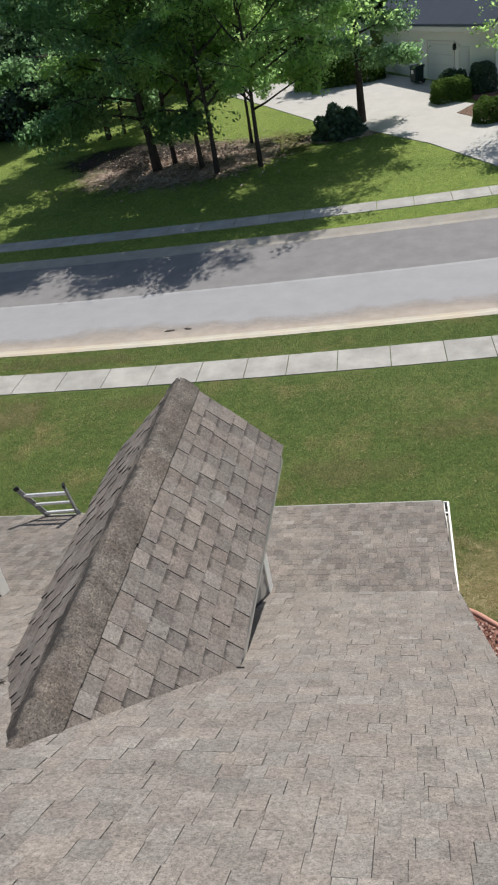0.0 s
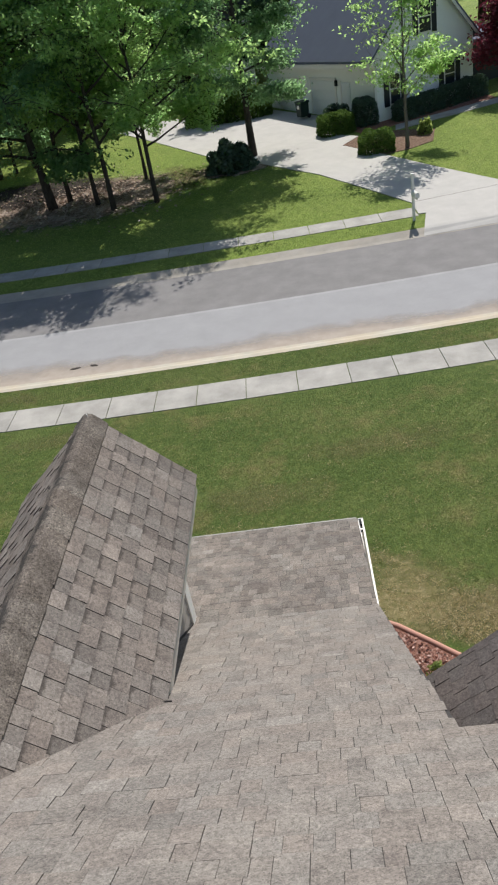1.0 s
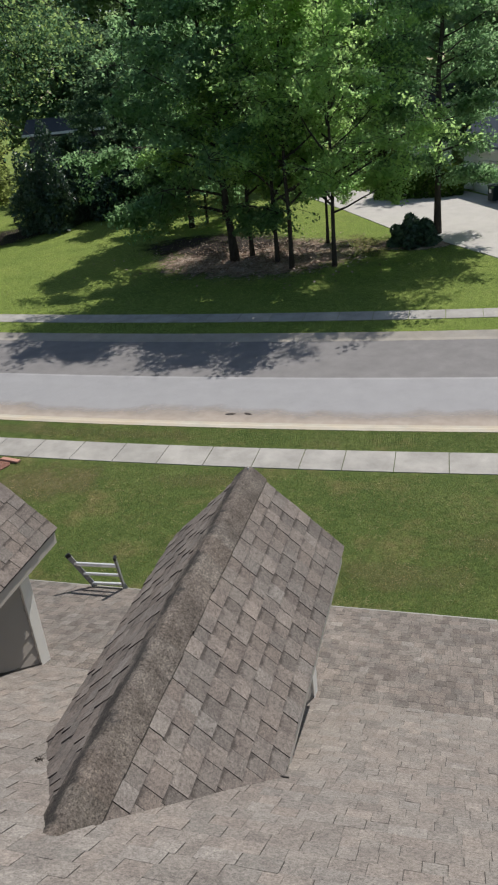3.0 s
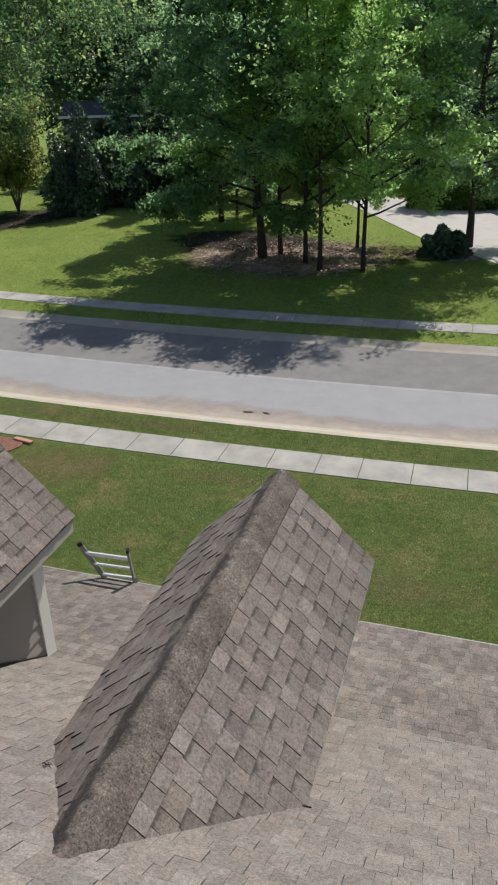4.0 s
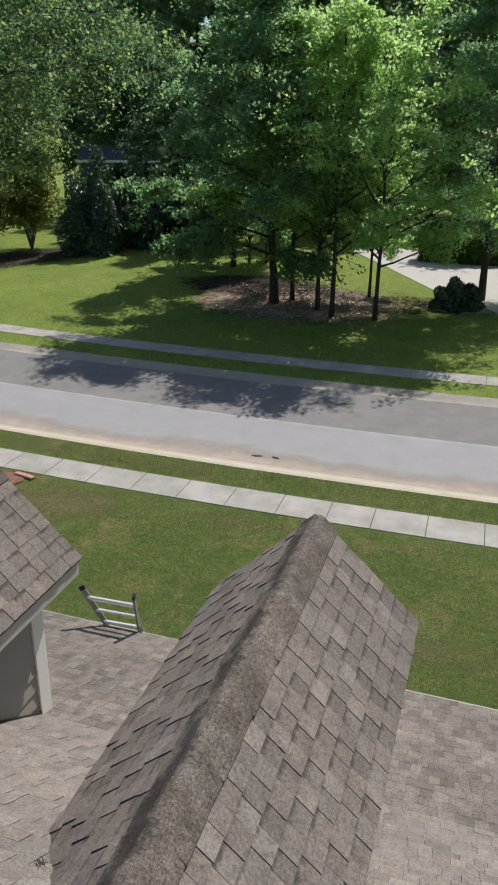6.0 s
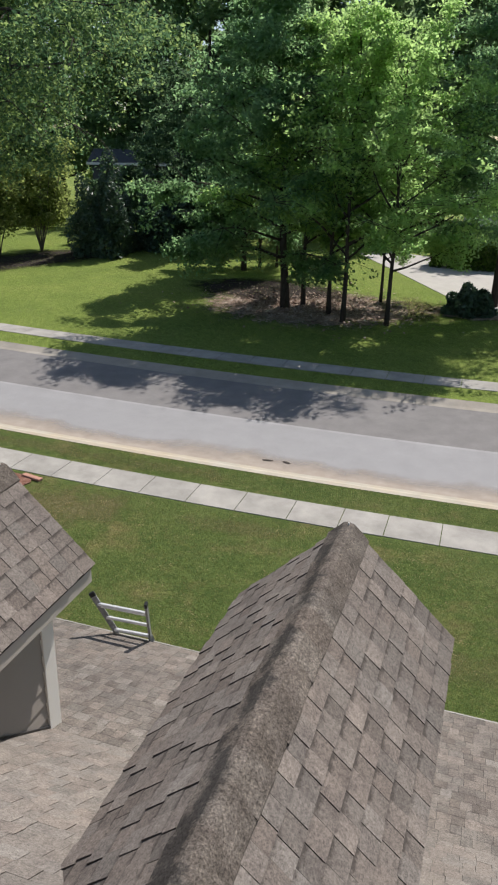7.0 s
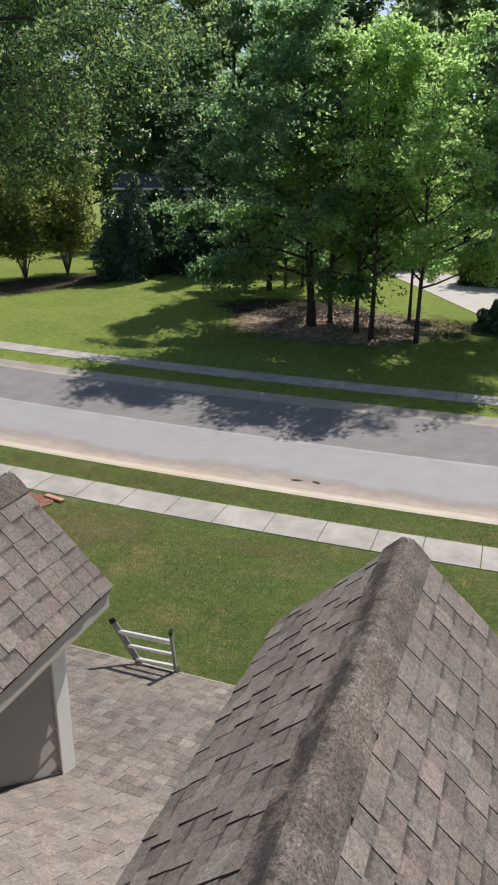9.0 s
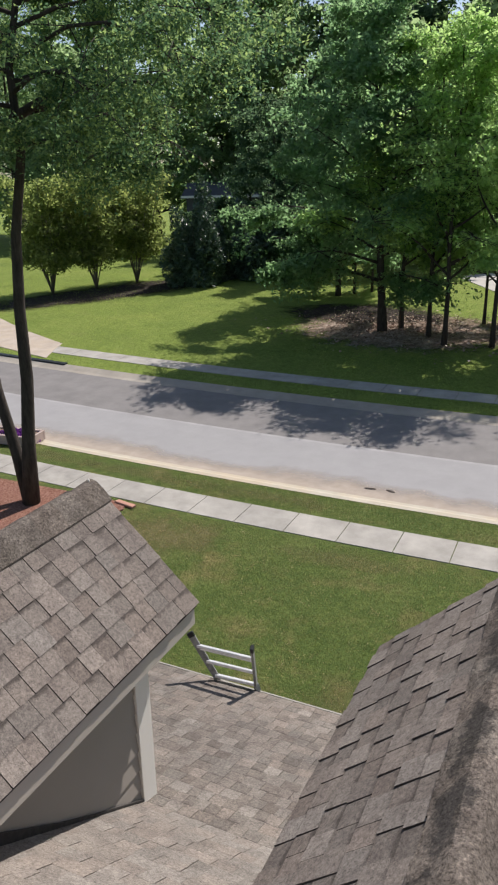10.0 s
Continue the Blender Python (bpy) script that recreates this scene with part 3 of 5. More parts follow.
def patch(name, outline, lift, material, label, category, kind="structure", rim=0.0):
    """A flat area that lies on the ground inside an outline."""
    bm = bmesh.new()
    top = [bm.verts.new((p[0], p[1], ground_z(p[0], p[1]) + (p[2] if len(p) > 2 else lift))) for p in outline]
    low = [bm.verts.new((v.co.x, v.co.y, v.co.z - 0.15)) for v in top]
    bm.faces.new(top)
    for a in range(len(top)):
        b = (a + 1) % len(top)
        bm.faces.new((top[a], low[a], low[b], top[b]))
    bmesh.ops.triangulate(bm, faces=[f for f in bm.faces if len(f.verts) > 4])
    return tagged(part(name, bm, material), label, category, kind=kind)


def soft_patch(name, cx, cy, rx, ry, lift, material, label, category, turn=0.0):
    """A thin cover on the ground that thins out towards its rim."""
    rings, sides = 7, 44
    verts, fade = [(cx, cy, ground_z(cx, cy) + lift)], [1.0]
    c, s = math.cos(radians(turn)), math.sin(radians(turn))
    for i in range(1, rings + 1):
        for k in range(sides):
            a = 2 * math.pi * k / sides
            u, v = rx * 1.25 * i / rings * math.cos(a), ry * 1.25 * i / rings * math.sin(a)
            x, y = cx + c * u - s * v, cy + s * u + c * v
            verts.append((x, y, ground_z(x, y) + lift))
            fade.append(1.15 - 1.15 * (i / rings) ** 1.5)
    faces = [(0, 1 + k, 1 + (k + 1) % sides) for k in range(sides)]
    for i in range(rings - 1):
        for k in range(sides):
            a, b = 1 + i * sides + k, 1 + i * sides + (k + 1) % sides
            faces.append((a, a + sides, b + sides, b))
    me = mesh_of(name, verts, faces, material)
    me.attributes.new("fade", "FLOAT", "POINT").data.foreach_set("value", fade)
    return tagged(new(name, me), label, category, kind="structure")


DRIVEWAY = [(7.32, 29.45), (7.66, 31.0), (7.36, 31.02), (7.34, 32.6), (5.6, 36.0), (3.8, 39.4), (0.6, 43.8), (-2.6, 47.6), (-6.6, 54.3), (-10.5, 60.5), (-8.5, 62.8), (-4.4, 60.6), (-1, 59.0), (1.9, 58.2), (5.9, 51.9), (4.5, 49.6),
                   (5.5, 47.4), (6.6, 46.2), (5.5, 44.6), (7.4, 41.2), (9.4, 37.4), (11.4, 33.9), (12.4, 31.4), (12.7, 29.6)]
patch("driveway", DRIVEWAY, 0.035, DRIVE, "wide pale concrete driveway that runs up to a garage", "driveway")
patch("driveway_joint", [(7.36, 32.62), (11.95, 33.3), (11.95, 33.27), (7.36, 32.59)], 0.0385, SEAM_DARK, "thin dark joint across the driveway", "joint")
patch("driveway_apron", [(7.16, 28.66, -0.085), (7.2, 28.9, -0.05), (7.25, 29.12, 0.02), (7.29, 29.3, 0.034), (7.32, 29.45, 0.036), (12.7, 29.6, 0.036), (12.85, 29.85, 0.034), (12.95, 29.6, 0.02), (13.0, 29.35, -0.05), (13.0, 29.1, -0.085)], 0.03, DRIVE, "sloping concrete apron of the driveway at the kerb", "driveway")
DRIVE_LEFT = [(-25.4, 30.6), (-26.1, 32.1), (-26.6, 33.4), (-31.3, 35.6), (-38, 39.5), (-44, 41.5), (-46, 37.5), (-40, 34.6), (-32, 32.9), (-29.4, 31.7)]
patch("driveway_left", DRIVE_LEFT, 0.03, RAMP, "pale tan concrete ramp where the far pavement meets the bend", "driveway")
soft_patch("woodland_floor", -9.7, 41.9, 6.4, 4.6, 0.02, LITTER_SOFT, "brown leaf litter under the grove of trees", "leaf litter")
soft_patch("shaded_bed", -13.4, 45.4, 5.2, 3.0, 0.03, MULCH_SHADE, "dark bare mulch behind the trunks of the grove", "mulch bed")
soft_patch("shrub_bed", -0.7, 43.5, 2.5, 1.7, 0.02, LITTER_SOFT, "brown mulch bed round a dark shrub", "mulch bed")
# mulch strip whose dark colour also stands in for the trees' shadow
soft_patch("evergreen_bed", -33.5, 48.0, 11.0, 3.2, 0.02, MULCH_SHADE, "mulch with tree shadow put into its colour under the row of yellow-green trees", "mulch bed", 58)
for x, y, rx, ry, turn in ((0.7, 12.95, 1.3, 0.45, 5), (3.4, 9.3, 1.3, 0.7, -40), (5.3, 8.6, 1.2, 0.6, 0), (-9.8, 16.4, 1.5, 0.85, 8), (-4.9, 16.9, 1.4, 0.35, 2), (-2.4, 12.0, 1.5, 0.5, 12), (3.6, 14.6, 1.7, 0.4, 4)):
    soft_patch("dry_patch", x, y, rx * 1.35, ry * 1.5, 0.012, DRY_BARE if y < 10 else DRY_HALF if x < -8 else DRY, "worn patch of dry straw-coloured grass in the lawn", "dry grass", turn)
for i in range(4):
    x = -21 + i * 4.2
    soft_patch("dry_verge", x, 19.64 + bend(x), 2.6, 0.42, 0.012, DRY, "olive dry grass along the verge", "dry grass", math.degrees(math.atan(0.0048 * (x + 4))))
soft_patch("dry_patch", -3.6, 43.6, 1.5, 3.0, 0.012, DRY_HALF, "tan dry grass between the grove and the driveway", "dry grass", 20)
DRIVE_BED = [(5.55, 44.65), (7.4, 41.25), (8.8, 41.5), (10.2, 42.4), (10.8, 45.0), (8.7, 46.1), (6.8, 46.4)]
patch("driveway_bed", DRIVE_BED, 0.03, BARK_MULCH, "brown mulch bed beside the driveway", "mulch bed")
patch("tree_bed", [(-21, 17.75), (-17.2, 17.78), (-13.5, 17.78), (-11.8, 17.72), (-11.6, 17.3), (-12.2, 15.6), (-14.0, 14.0), (-17, 13.4), (-21, 14)], 0.04, MULCH, "red mulch bed under the near tree", "mulch bed")
patch("hedge_bed", [(6.9, 46.5), (8.9, 47.45), (12.6, 48.9), (15.6, 50.0), (15.2, 52.6), (8.1, 48.8), (6.2, 48.6)], 0.028, MULCH, "dark mulch strip under the clipped hedge", "mulch bed")
patch("walkway", [(8.75, 46.15), (12.3, 47.5), (15.2, 48.7), (18, 49.6), (18, 50.6), (15.0, 49.9), (12.6, 48.85), (8.95, 47.4)], 0.032, CONCRETE, "narrow concrete garden path along the hedge", "path")

# ---- the roof ----
BREAK_Y, BREAK_Z, EAVE_Y = 4.78, 4.505, 7.32
MAIN, PORCH = 0.675, 0.357            # rise over run
RIDGE_Y = -2.3
EXPOSE = 0.143


def roof_z(y):
    return BREAK_Z + MAIN * (BREAK_Y - y) if y < BREAK_Y else BREAK_Z - PORCH * (y - BREAK_Y)


def edge_x(y):
    """The free right-hand edge of the roof."""
    return 2.445 + 0.055 * (4.9 - y) if y < 4.9 else 2.445


def deck(name, outline, thick, label):
    bm = bmesh.new()
    top = [bm.verts.new(p) for p in outline]
    low = [bm.verts.new((p[0], p[1], p[2] - thick)) for p in outline]
    bm.faces.new(top)
    bm.faces.new(low[::-1])
    for a in range(len(top)):
        b = (a + 1) % len(top)
        bm.faces.new((top[a], low[a], low[b], top[b]))
    return tagged(part(name, bm, FELT), label, "roof", kind="structure")


WEST = -9.5
main_roof = deck("roof_main", [(WEST, RIDGE_Y, roof_z(RIDGE_Y)), (7.5, RIDGE_Y, roof_z(RIDGE_Y)), (7.5, 1.8, roof_z(1.8)), (edge_x(1.8), 1.8, roof_z(1.8)),
                               (edge_x(BREAK_Y), BREAK_Y, BREAK_Z), (WEST, BREAK_Y, BREAK_Z)], 0.16, "weathered grey-brown asphalt shingle roof sloping to the street")
porch_roof = deck("roof_porch", [(WEST, BREAK_Y, BREAK_Z), (2.445, BREAK_Y, BREAK_Z), (2.445, EAVE_Y, roof_z(EAVE_Y)), (WEST, EAVE_Y, roof_z(EAVE_Y))], 0.14,
                  "flatter porch roof of grey-brown asphalt shingles")
deck("roof_back", [(WEST, RIDGE_Y, roof_z(RIDGE_Y)), (7.5, RIDGE_Y, roof_z(RIDGE_Y)), (7.5, -9.0, roof_z(RIDGE_Y) - 4.5), (WEST, -9.0, roof_z(RIDGE_Y) - 4.5)], 0.16, "back slope of the shingle roof")

TAB_LEN = EXPOSE + 0.004
TAB_MESHES = {}


def tab_shape(w, th, bold=0):
    """Corners of one shingle tab: its butt stands proud, its head lies flat."""
    g = 0.0022 if bold else 0.0009 if th < 0.0042 else 0.0018 if th < 0.0052 else 0.0028
    taper = 0.55 if bold else 0.6
    return [(g, 0, -0.006), (w - g, 0, -0.006), (w - g, TAB_LEN, -0.006), (g, TAB_LEN, -0.006), (g, 0, th), (w - g, 0, th), (w - g, TAB_LEN, th * taper), (g, TAB_LEN, th * taper)]


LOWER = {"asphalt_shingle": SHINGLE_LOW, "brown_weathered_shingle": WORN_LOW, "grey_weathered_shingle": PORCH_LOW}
TAB_FACES = [(4, 5, 6, 7), (0, 1, 5, 4), (1, 2, 6, 5), (3, 0, 4, 7), (2, 3, 7, 6)]


def tab_mesh(w, th, paint_, bold=0):
    key = (round(w, 3), th, paint_.name, bold)
    if key not in TAB_MESHES:
        me = mesh_of("shingle", tab_shape(w, th, bold), TAB_FACES, [paint_, CUT_EDGE])
        if bold:                                # bare dark asphalt on the cut butt and sides
            for face in (1, 2, 3):
                me.polygons[face].material_index = 1
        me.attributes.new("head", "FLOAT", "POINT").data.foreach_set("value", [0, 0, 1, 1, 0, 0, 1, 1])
        TAB_MESHES[key] = me
    return TAB_MESHES[key]


def courses(length, height, seed, widths=(0.10, 0.12, 0.14, 0.17, 0.21), thick=(0.004, 0.0045, 0.005, 0.006, 0.0075), low=0.003, gap=0.85, swap=0.9, step=0.0):
    """Tabs (u, v, width, thickness) that fill a slope, course by course: raised teeth between lower ones."""
    r = random.Random(seed)
    out = []
    for k in range(int(height / EXPOSE) + 1):
        u, high = -(k * step) % 0.15 - 0.15 - r.uniform(0, 0.02) if step else -r.uniform(0, 0.15), r.random() < 0.5
        while u < length - 1e-4:
            w = round(r.choice(widths) * (1.0 if high else gap), 3)
            if length - (u + w) < 0.07:
                w = length - u
            a = max(u, 0)
            if u + w - a > 0.02:
                out.append((a, k * EXPOSE + r.uniform(-0.003, 0.003), u + w - a, r.choice(thick) if high else low, not high))
            high = not high if r.random() < swap else high
            u += w
    return out


def slope_frame(origin, along, up):
    u, v = Vector(along).normalized(), Vector(up).normalized()
    n = u.cross(v)
    m = Matrix((u, v, n)).transposed().to_4x4()
    m.translation = Vector(origin)
    return m


def lay(tabs, m, parent, keep, singly, paint_=None, trim=None, bold=0):
    """Lays tabs on a slope: those for which singly() holds as objects of their own, the others joined."""
    verts, faces, pick = [], [], []
    paint_ = paint_ or SHINGLE
    under = LOWER.get(paint_.name, paint_)
    r = random.Random(len(tabs))
    for u, v, w, th, flat in tabs:
        if trim:
            u0 = trim(v + EXPOSE / 2)
            if u + w < u0 + 0.03:
                continue
            u, w = max(u, u0), u + w - max(u, u0)
        dull = flat and r.random() < 0.85
        c = m @ Vector((u + w / 2, v + EXPOSE / 2, 0))
        if not keep(c):
            continue
        if singly(c):
            part("shingle", tab_mesh(w, th, under if dull else paint_, bold), None, parent, at=m @ Matrix.Translation((u, v, 0)))
        else:
            o = len(verts)
            verts += [m @ Vector((u + p[0], v + p[1], p[2])) for p in tab_shape(w, th, bold)]
            faces += [tuple(i + o for i in f) for f in TAB_FACES]
            pick += [1 if dull else 0] * len(TAB_FACES)
    if verts:
        me = mesh_of("shingle_field", verts, faces, [paint_, under])
        me.polygons.foreach_set("material_index", pick)
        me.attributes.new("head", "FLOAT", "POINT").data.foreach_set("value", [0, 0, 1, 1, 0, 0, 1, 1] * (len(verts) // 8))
        tagged(part("shingle_field", me, None, parent), kind="stuff")


DORMERS = (0.0, -3.07)


def under_dormer(c):
    return any(abs(c.x - d) < min(0.55, 0.717 * (c.y - 1.43) - 0.1) and c.y < 4.75 for d in DORMERS)


# ---- dormers ----
D_RIDGE, D_EAVE, D_HALF, D_FRONT = 6.765, 5.965, 0.85, 5.30
D_FACE = 4.90
D_BACK = BREAK_Y - (D_RIDGE - BREAK_Z) / MAIN


def dormer(half_wall):
    t = thing("dormer", "gabled roof dormer with grey-brown shingles and pale trim", "dormer", "dormers on the roof", kind="structure")
    pitch = (D_RIDGE - D_EAVE) / D_HALF
    # walls
    bm = bmesh.new()
    wt = D_RIDGE - pitch * half_wall - 0.10
    ring = [(-half_wall, 3.7), (half_wall, 3.7), (half_wall, wt), (0, D_RIDGE - 0.12), (-half_wall, wt)]
    a = [bm.verts.new((x, D_FACE, z)) for x, z in ring]
    b = [bm.verts.new((x, D_BACK + 0.2, z)) for x, z in ring]
    bm.faces.new(a)
    bm.faces.new(b[::-1])
    for i in range(5):
        j = (i + 1) % 5
        bm.faces.new((a[i], b[i], b[j], a[j]))
    part("wall", bm, SIDING, t, "pale grey painted siding")
    # lap boards on the two cheeks
    for s in (-1, 1):
        for k in range(9):
            z = 4.32 + 0.165 * k
            y0 = max(BREAK_Y - (z + 0.17 - BREAK_Z) / MAIN - 0.3, D_BACK)
            prof = [(s * (half_wall - 0.004), z), (s * (half_wall + 0.022), z), (s * (half_wall + 0.006), z + 0.17), (s * (half_wall - 0.004), z + 0.17)]
            if z + 0.1 < wt:
                part("siding_board", prism(prof, 1.0, lambda u, v, q, y0=y0: (u, y0 + (D_FACE - 0.12 - y0) * q, min(v, wt))), SIDING, t)
        bm = boxes((s * half_wall - 0.035, s * half_wall + 0.035, D_FACE - 0.14, D_FACE + 0.03, 4.2, wt + 0.03), bevel=0.004)
        part("corner_board", bm, WHITE, t, "pale painted corner board")
        # soffit and fascia along the eave
        bm = boxes((min(s * (half_wall - 0.03), s * (D_HALF - 0.03)), max(s * (half_wall - 0.03), s * (D_HALF - 0.03)), D_BACK + 0.9, D_FRONT - 0.03, D_EAVE - 0.16, D_EAVE - 0.14))
        part("soffit", bm, WHITE, t)
        bm = boxes((s * (D_HALF - 0.02) - 0.012, s * (D_HALF - 0.02) + 0.012, D_BACK + 0.9, D_FRONT - 0.02, D_EAVE - 0.178, D_EAVE - 0.005), bevel=0.003)
        part("fascia", bm, TRIM, t, "beige painted fascia board")
        # frieze under the rake in front, seen at the corner
        prof = [(0, D_RIDGE - 0.02), (s * (D_HALF - 0.02), D_EAVE - 0.0), (s * (D_HALF - 0.02), D_EAVE - 0.14), (0, D_RIDGE - 0.16)]
        part("rake_board", prism(prof, 0.025, lambda u, v, q: (u, D_FRONT - 0.03 + q, v)), WHITE, t)
        prof = [(0, D_RIDGE - 0.012), (s * D_HALF, D_EAVE - 0.012), (s * D_HALF, D_EAVE - 0.04), (0, D_RIDGE - 0.05)]
        part("roof_deck", prism(prof, D_FRONT - D_BACK, lambda u, v, q: (u, D_BACK + q, v)), FELT, t)
    # shingles on both slopes
    for s in (1, -1):
        slope = math.hypot(D_HALF, D_RIDGE - D_EAVE)
        up = Vector((-s * D_HALF, 0, D_RIDGE - D_EAVE))
        if s > 0:
            m = slope_frame((D_HALF + 0.012, D_BACK - 0.3, D_EAVE - 0.012), (0, 1, 0), up)
        else:
            m = slope_frame((-D_HALF - 0.012, D_FRONT + 0.015, D_EAVE - 0.012), (0, -1, 0), up)
        length = D_FRONT - D_BACK + 0.315
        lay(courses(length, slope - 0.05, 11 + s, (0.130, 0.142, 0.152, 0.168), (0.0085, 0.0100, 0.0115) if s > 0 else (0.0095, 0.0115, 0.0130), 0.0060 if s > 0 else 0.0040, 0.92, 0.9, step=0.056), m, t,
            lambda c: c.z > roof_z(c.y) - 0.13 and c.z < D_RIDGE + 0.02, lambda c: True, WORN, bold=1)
    # ridge caps, each lapped over the next one behind
    r = random.Random(5)
    half, step, y = 0.160, 0.24, D_FRONT + 0.02
    while y > D_BACK - 0.25:
        bm = bmesh.new()
        rows = []
        shift, curl = r.uniform(-0.003, 0.003), r.uniform(0.0, 0.014)
        for yy, lift in ((y, 0.036), (y - step - 0.02, 0.026)):
            row = []
            for q in (-1, -0.6, -0.25, 0, 0.25, 0.6, 1):
                d = abs(q) * half
                z = D_RIDGE + lift - 0.012 - d * pitch * 0.93 + 0.02 * (1 - abs(q)) - (0.028 if abs(q) < 0.1 else 0) + r.uniform(-0.0025, 0.0025)
                z -= 0.008 if q > 0.9 and lift > 0.03 else 0
                if q < -0.9 and lift > 0.03:
                    z += curl
                row.append(bm.verts.new((q * half + shift + r.uniform(-0.004, 0.004), yy + r.uniform(-0.006, 0.006), z)))
            rows.append(row)
            rows.append([bm.verts.new((v.co.x, yy, v.co.z - 0.012)) for v in row])
        for a, b in ((0, 2), (1, 3), (0, 1), (2, 3)):
            for i in range(6):
                bm.faces.new((rows[a][i], rows[a][i + 1], rows[b][i + 1], rows[b][i]))
        for i in (0, 6):
            bm.faces.new((rows[0][i], rows[1][i], rows[3][i], rows[2][i]))
        part("ridge_cap", bm, CAP, t)
        y -= step
    part("nail_head", tube_mesh("nail_head", [([(0.004, D_FRONT - 0.03, D_RIDGE + 0.008), (0.004, D_FRONT - 0.03, D_RIDGE + 0.031)], [0.008, 0.006], 8)], WHITE), None, t, "pale sealed nail head")
    yb = BREAK_Y - (D_EAVE - BREAK_Z) / MAIN
    part("flashing", boxes((0.74, 0.90, yb - 0.006, yb + 0.004, roof_z(yb) + 0.008, roof_z(yb) + 0.017), bevel=0.002), FELT, t, "dark bent flashing edge")
    # dark strips along the foot of both cheeks, added for the shadow line there
    for s in (-1, 1):
        bm = bmesh.new()
        x0, x1 = s * (half_wall + 0.024), s * (half_wall + 0.034)
        foot = [(4.82, 0.0), (4.80, 0.025), (4.24, 0.03), (3.9, 0.045), (3.4, 0.10), (2.8, 0.05), (2.8, 0.0)]
        a = [bm.verts.new((x0, y, roof_z(y) + h)) for y, h in foot]
        c = [bm.verts.new((x1, y, roof_z(y) + h)) for y, h in foot]
        bm.faces.new(a)
        bm.faces.new(c[::-1])
        for i in range(7):
            j = (i + 1) % 7
            bm.faces.new((a[i], a[j], c[j], c[i]))
        part("step_flashing", bm, FELT, t, "dark strip added for the shadow line at the foot of the wall")
    return t


for x, half_wall in zip(DORMERS, (0.558, 0.612)):
    dormer(half_wall).matrix_basis = pose(x, 0, 0)

# ---- gutter, downspout, side gable, house body ----
gz = roof_z(EAVE_Y) - 0.01
gut = thing("gutter", "white metal gutter along the front eave of the porch roof", "gutter", kind="structure")
prof = [(0.0, 0.0), (0.0, -0.11), (0.10, -0.11), (0.135, -0.005), (0.112, -0.003), (0.093, -0.1), (0.012, -0.1), (0.012, 0.0)]
part("trough", prism(prof, 2.43 - WEST, lambda u, v, q: (WEST + q, EAVE_Y - 0.045 + 1.0 * u, gz - 0.022 + v)), DRIP, gut)
rim = [(0.0, 0.0), (0.0, -0.1), (0.07, -0.1), (0.07, 0.006), (0.046, 0.006), (0.046, -0.004), (0.058, -0.01), (0.058, -0.088), (0.012, -0.088), (0.012, 0.0)]
part("side_trough", prism(rim, 4.2, lambda u, v, q: (2.452 + u, 7.36 - q, gz - 0.03 + v)), WHITE, gut, "white gutter returning along the side of the porch")
part("end_cap", boxes((2.452, 2.522, 7.36, 7.375, gz - 0.13, gz - 0.02), bevel=0.001), WHITE, gut)
part("outlet", boxes((2.465, 2.509, 7.2, 7.34, gz - 0.115, gz - 0.10)), BLACKP, gut, "dark gutter outlet")
part("strap", boxes((2.452, 2.522, 7.13, 7.155, gz - 0.03, gz - 0.022)), WHITE, gut)
part("wall_house", boxes((WEST + 0.4, 2.1, -8.6, 6.6, 0.0, 3.3)), SIDING)
tagged(bpy.data.objects["wall_house"], "pale grey siding walls of the house below the roof", "wall", kind="structure")
part("wall_wing", boxes((2.1, 7.2, -8.6, 1.6, 0.0, 5.4)), SIDING)
tagged(bpy.data.objects["wall_wing"], "pale grey siding walls of the side wing", "wall", kind="structure")

gable = thing("side_gable", "small gable roof of grey shingles darkened for shade beside the main roof", "roof", kind="structure")
GX, GY, GZ, GP = 2.66, 3.62, 4.72, 0.80
up = Vector((1, 0, GP))
gm = slope_frame((GX, GY, GZ), (0, -1, 0), up)
prof = [(GX, GZ - 0.01), (GX + 1.7, GZ + 1.7 * GP - 0.01), (GX + 3.4, GZ - 0.01), (GX + 3.3, GZ - 0.2), (GX + 0.1, GZ - 0.2)]
part("roof_deck", prism(prof, 2.6, lambda u, v, q: (u, GY - q, v)), FELT, gable)
lay(courses(2.2, 2.1, 77, (0.11, 0.12, 0.14, 0.16), (0.011, 0.012, 0.0135), 0.009), gm, gable, lambda c: True, lambda c: True, SHADED_SHINGLE, bold=1)
gm = slope_frame((GX + 3.4, GY - 2.2, GZ), (0, 1, 0), Vector((-1, 0, GP)))
lay(courses(2.2, 2.1, 78, (0.12, 0.14, 0.16, 0.18), (0.0095, 0.0105, 0.012), 0.0085), gm, gable, lambda c: True, lambda c: False, SHADED_SHINGLE)
part("wall", boxes((GX + 0.3, GX + 3.1, GY - 2.5, GY - 0.3, 0.1, GZ - 0.1)), SIDING, gable)

# front bed with edging
patch("front_bed", [(2.0, 8.85), (2.6, 8.75), (2.98, 8.5), (3.43, 8.1), (3.82, 7.75), (4.4, 7.35), (5.4, 7.1), (6.5, 7.0), (6.5, 4.2), (2.0, 4.2)], 0.05, MULCH, "red mulch bed along the front of the house", "mulch bed")
bm = bmesh.new()
pts = [(1.9, 8.9), (2.6, 8.79), (2.99, 8.56), (3.44, 8.16), (3.83, 7.8), (4.4, 7.4), (5.4, 7.15), (6.5, 7.05)]
v, f = tube_arrays([(x, y, ground_z(x, y) + 0.05) for x, y in pts], [0.05] * len(pts), 8)
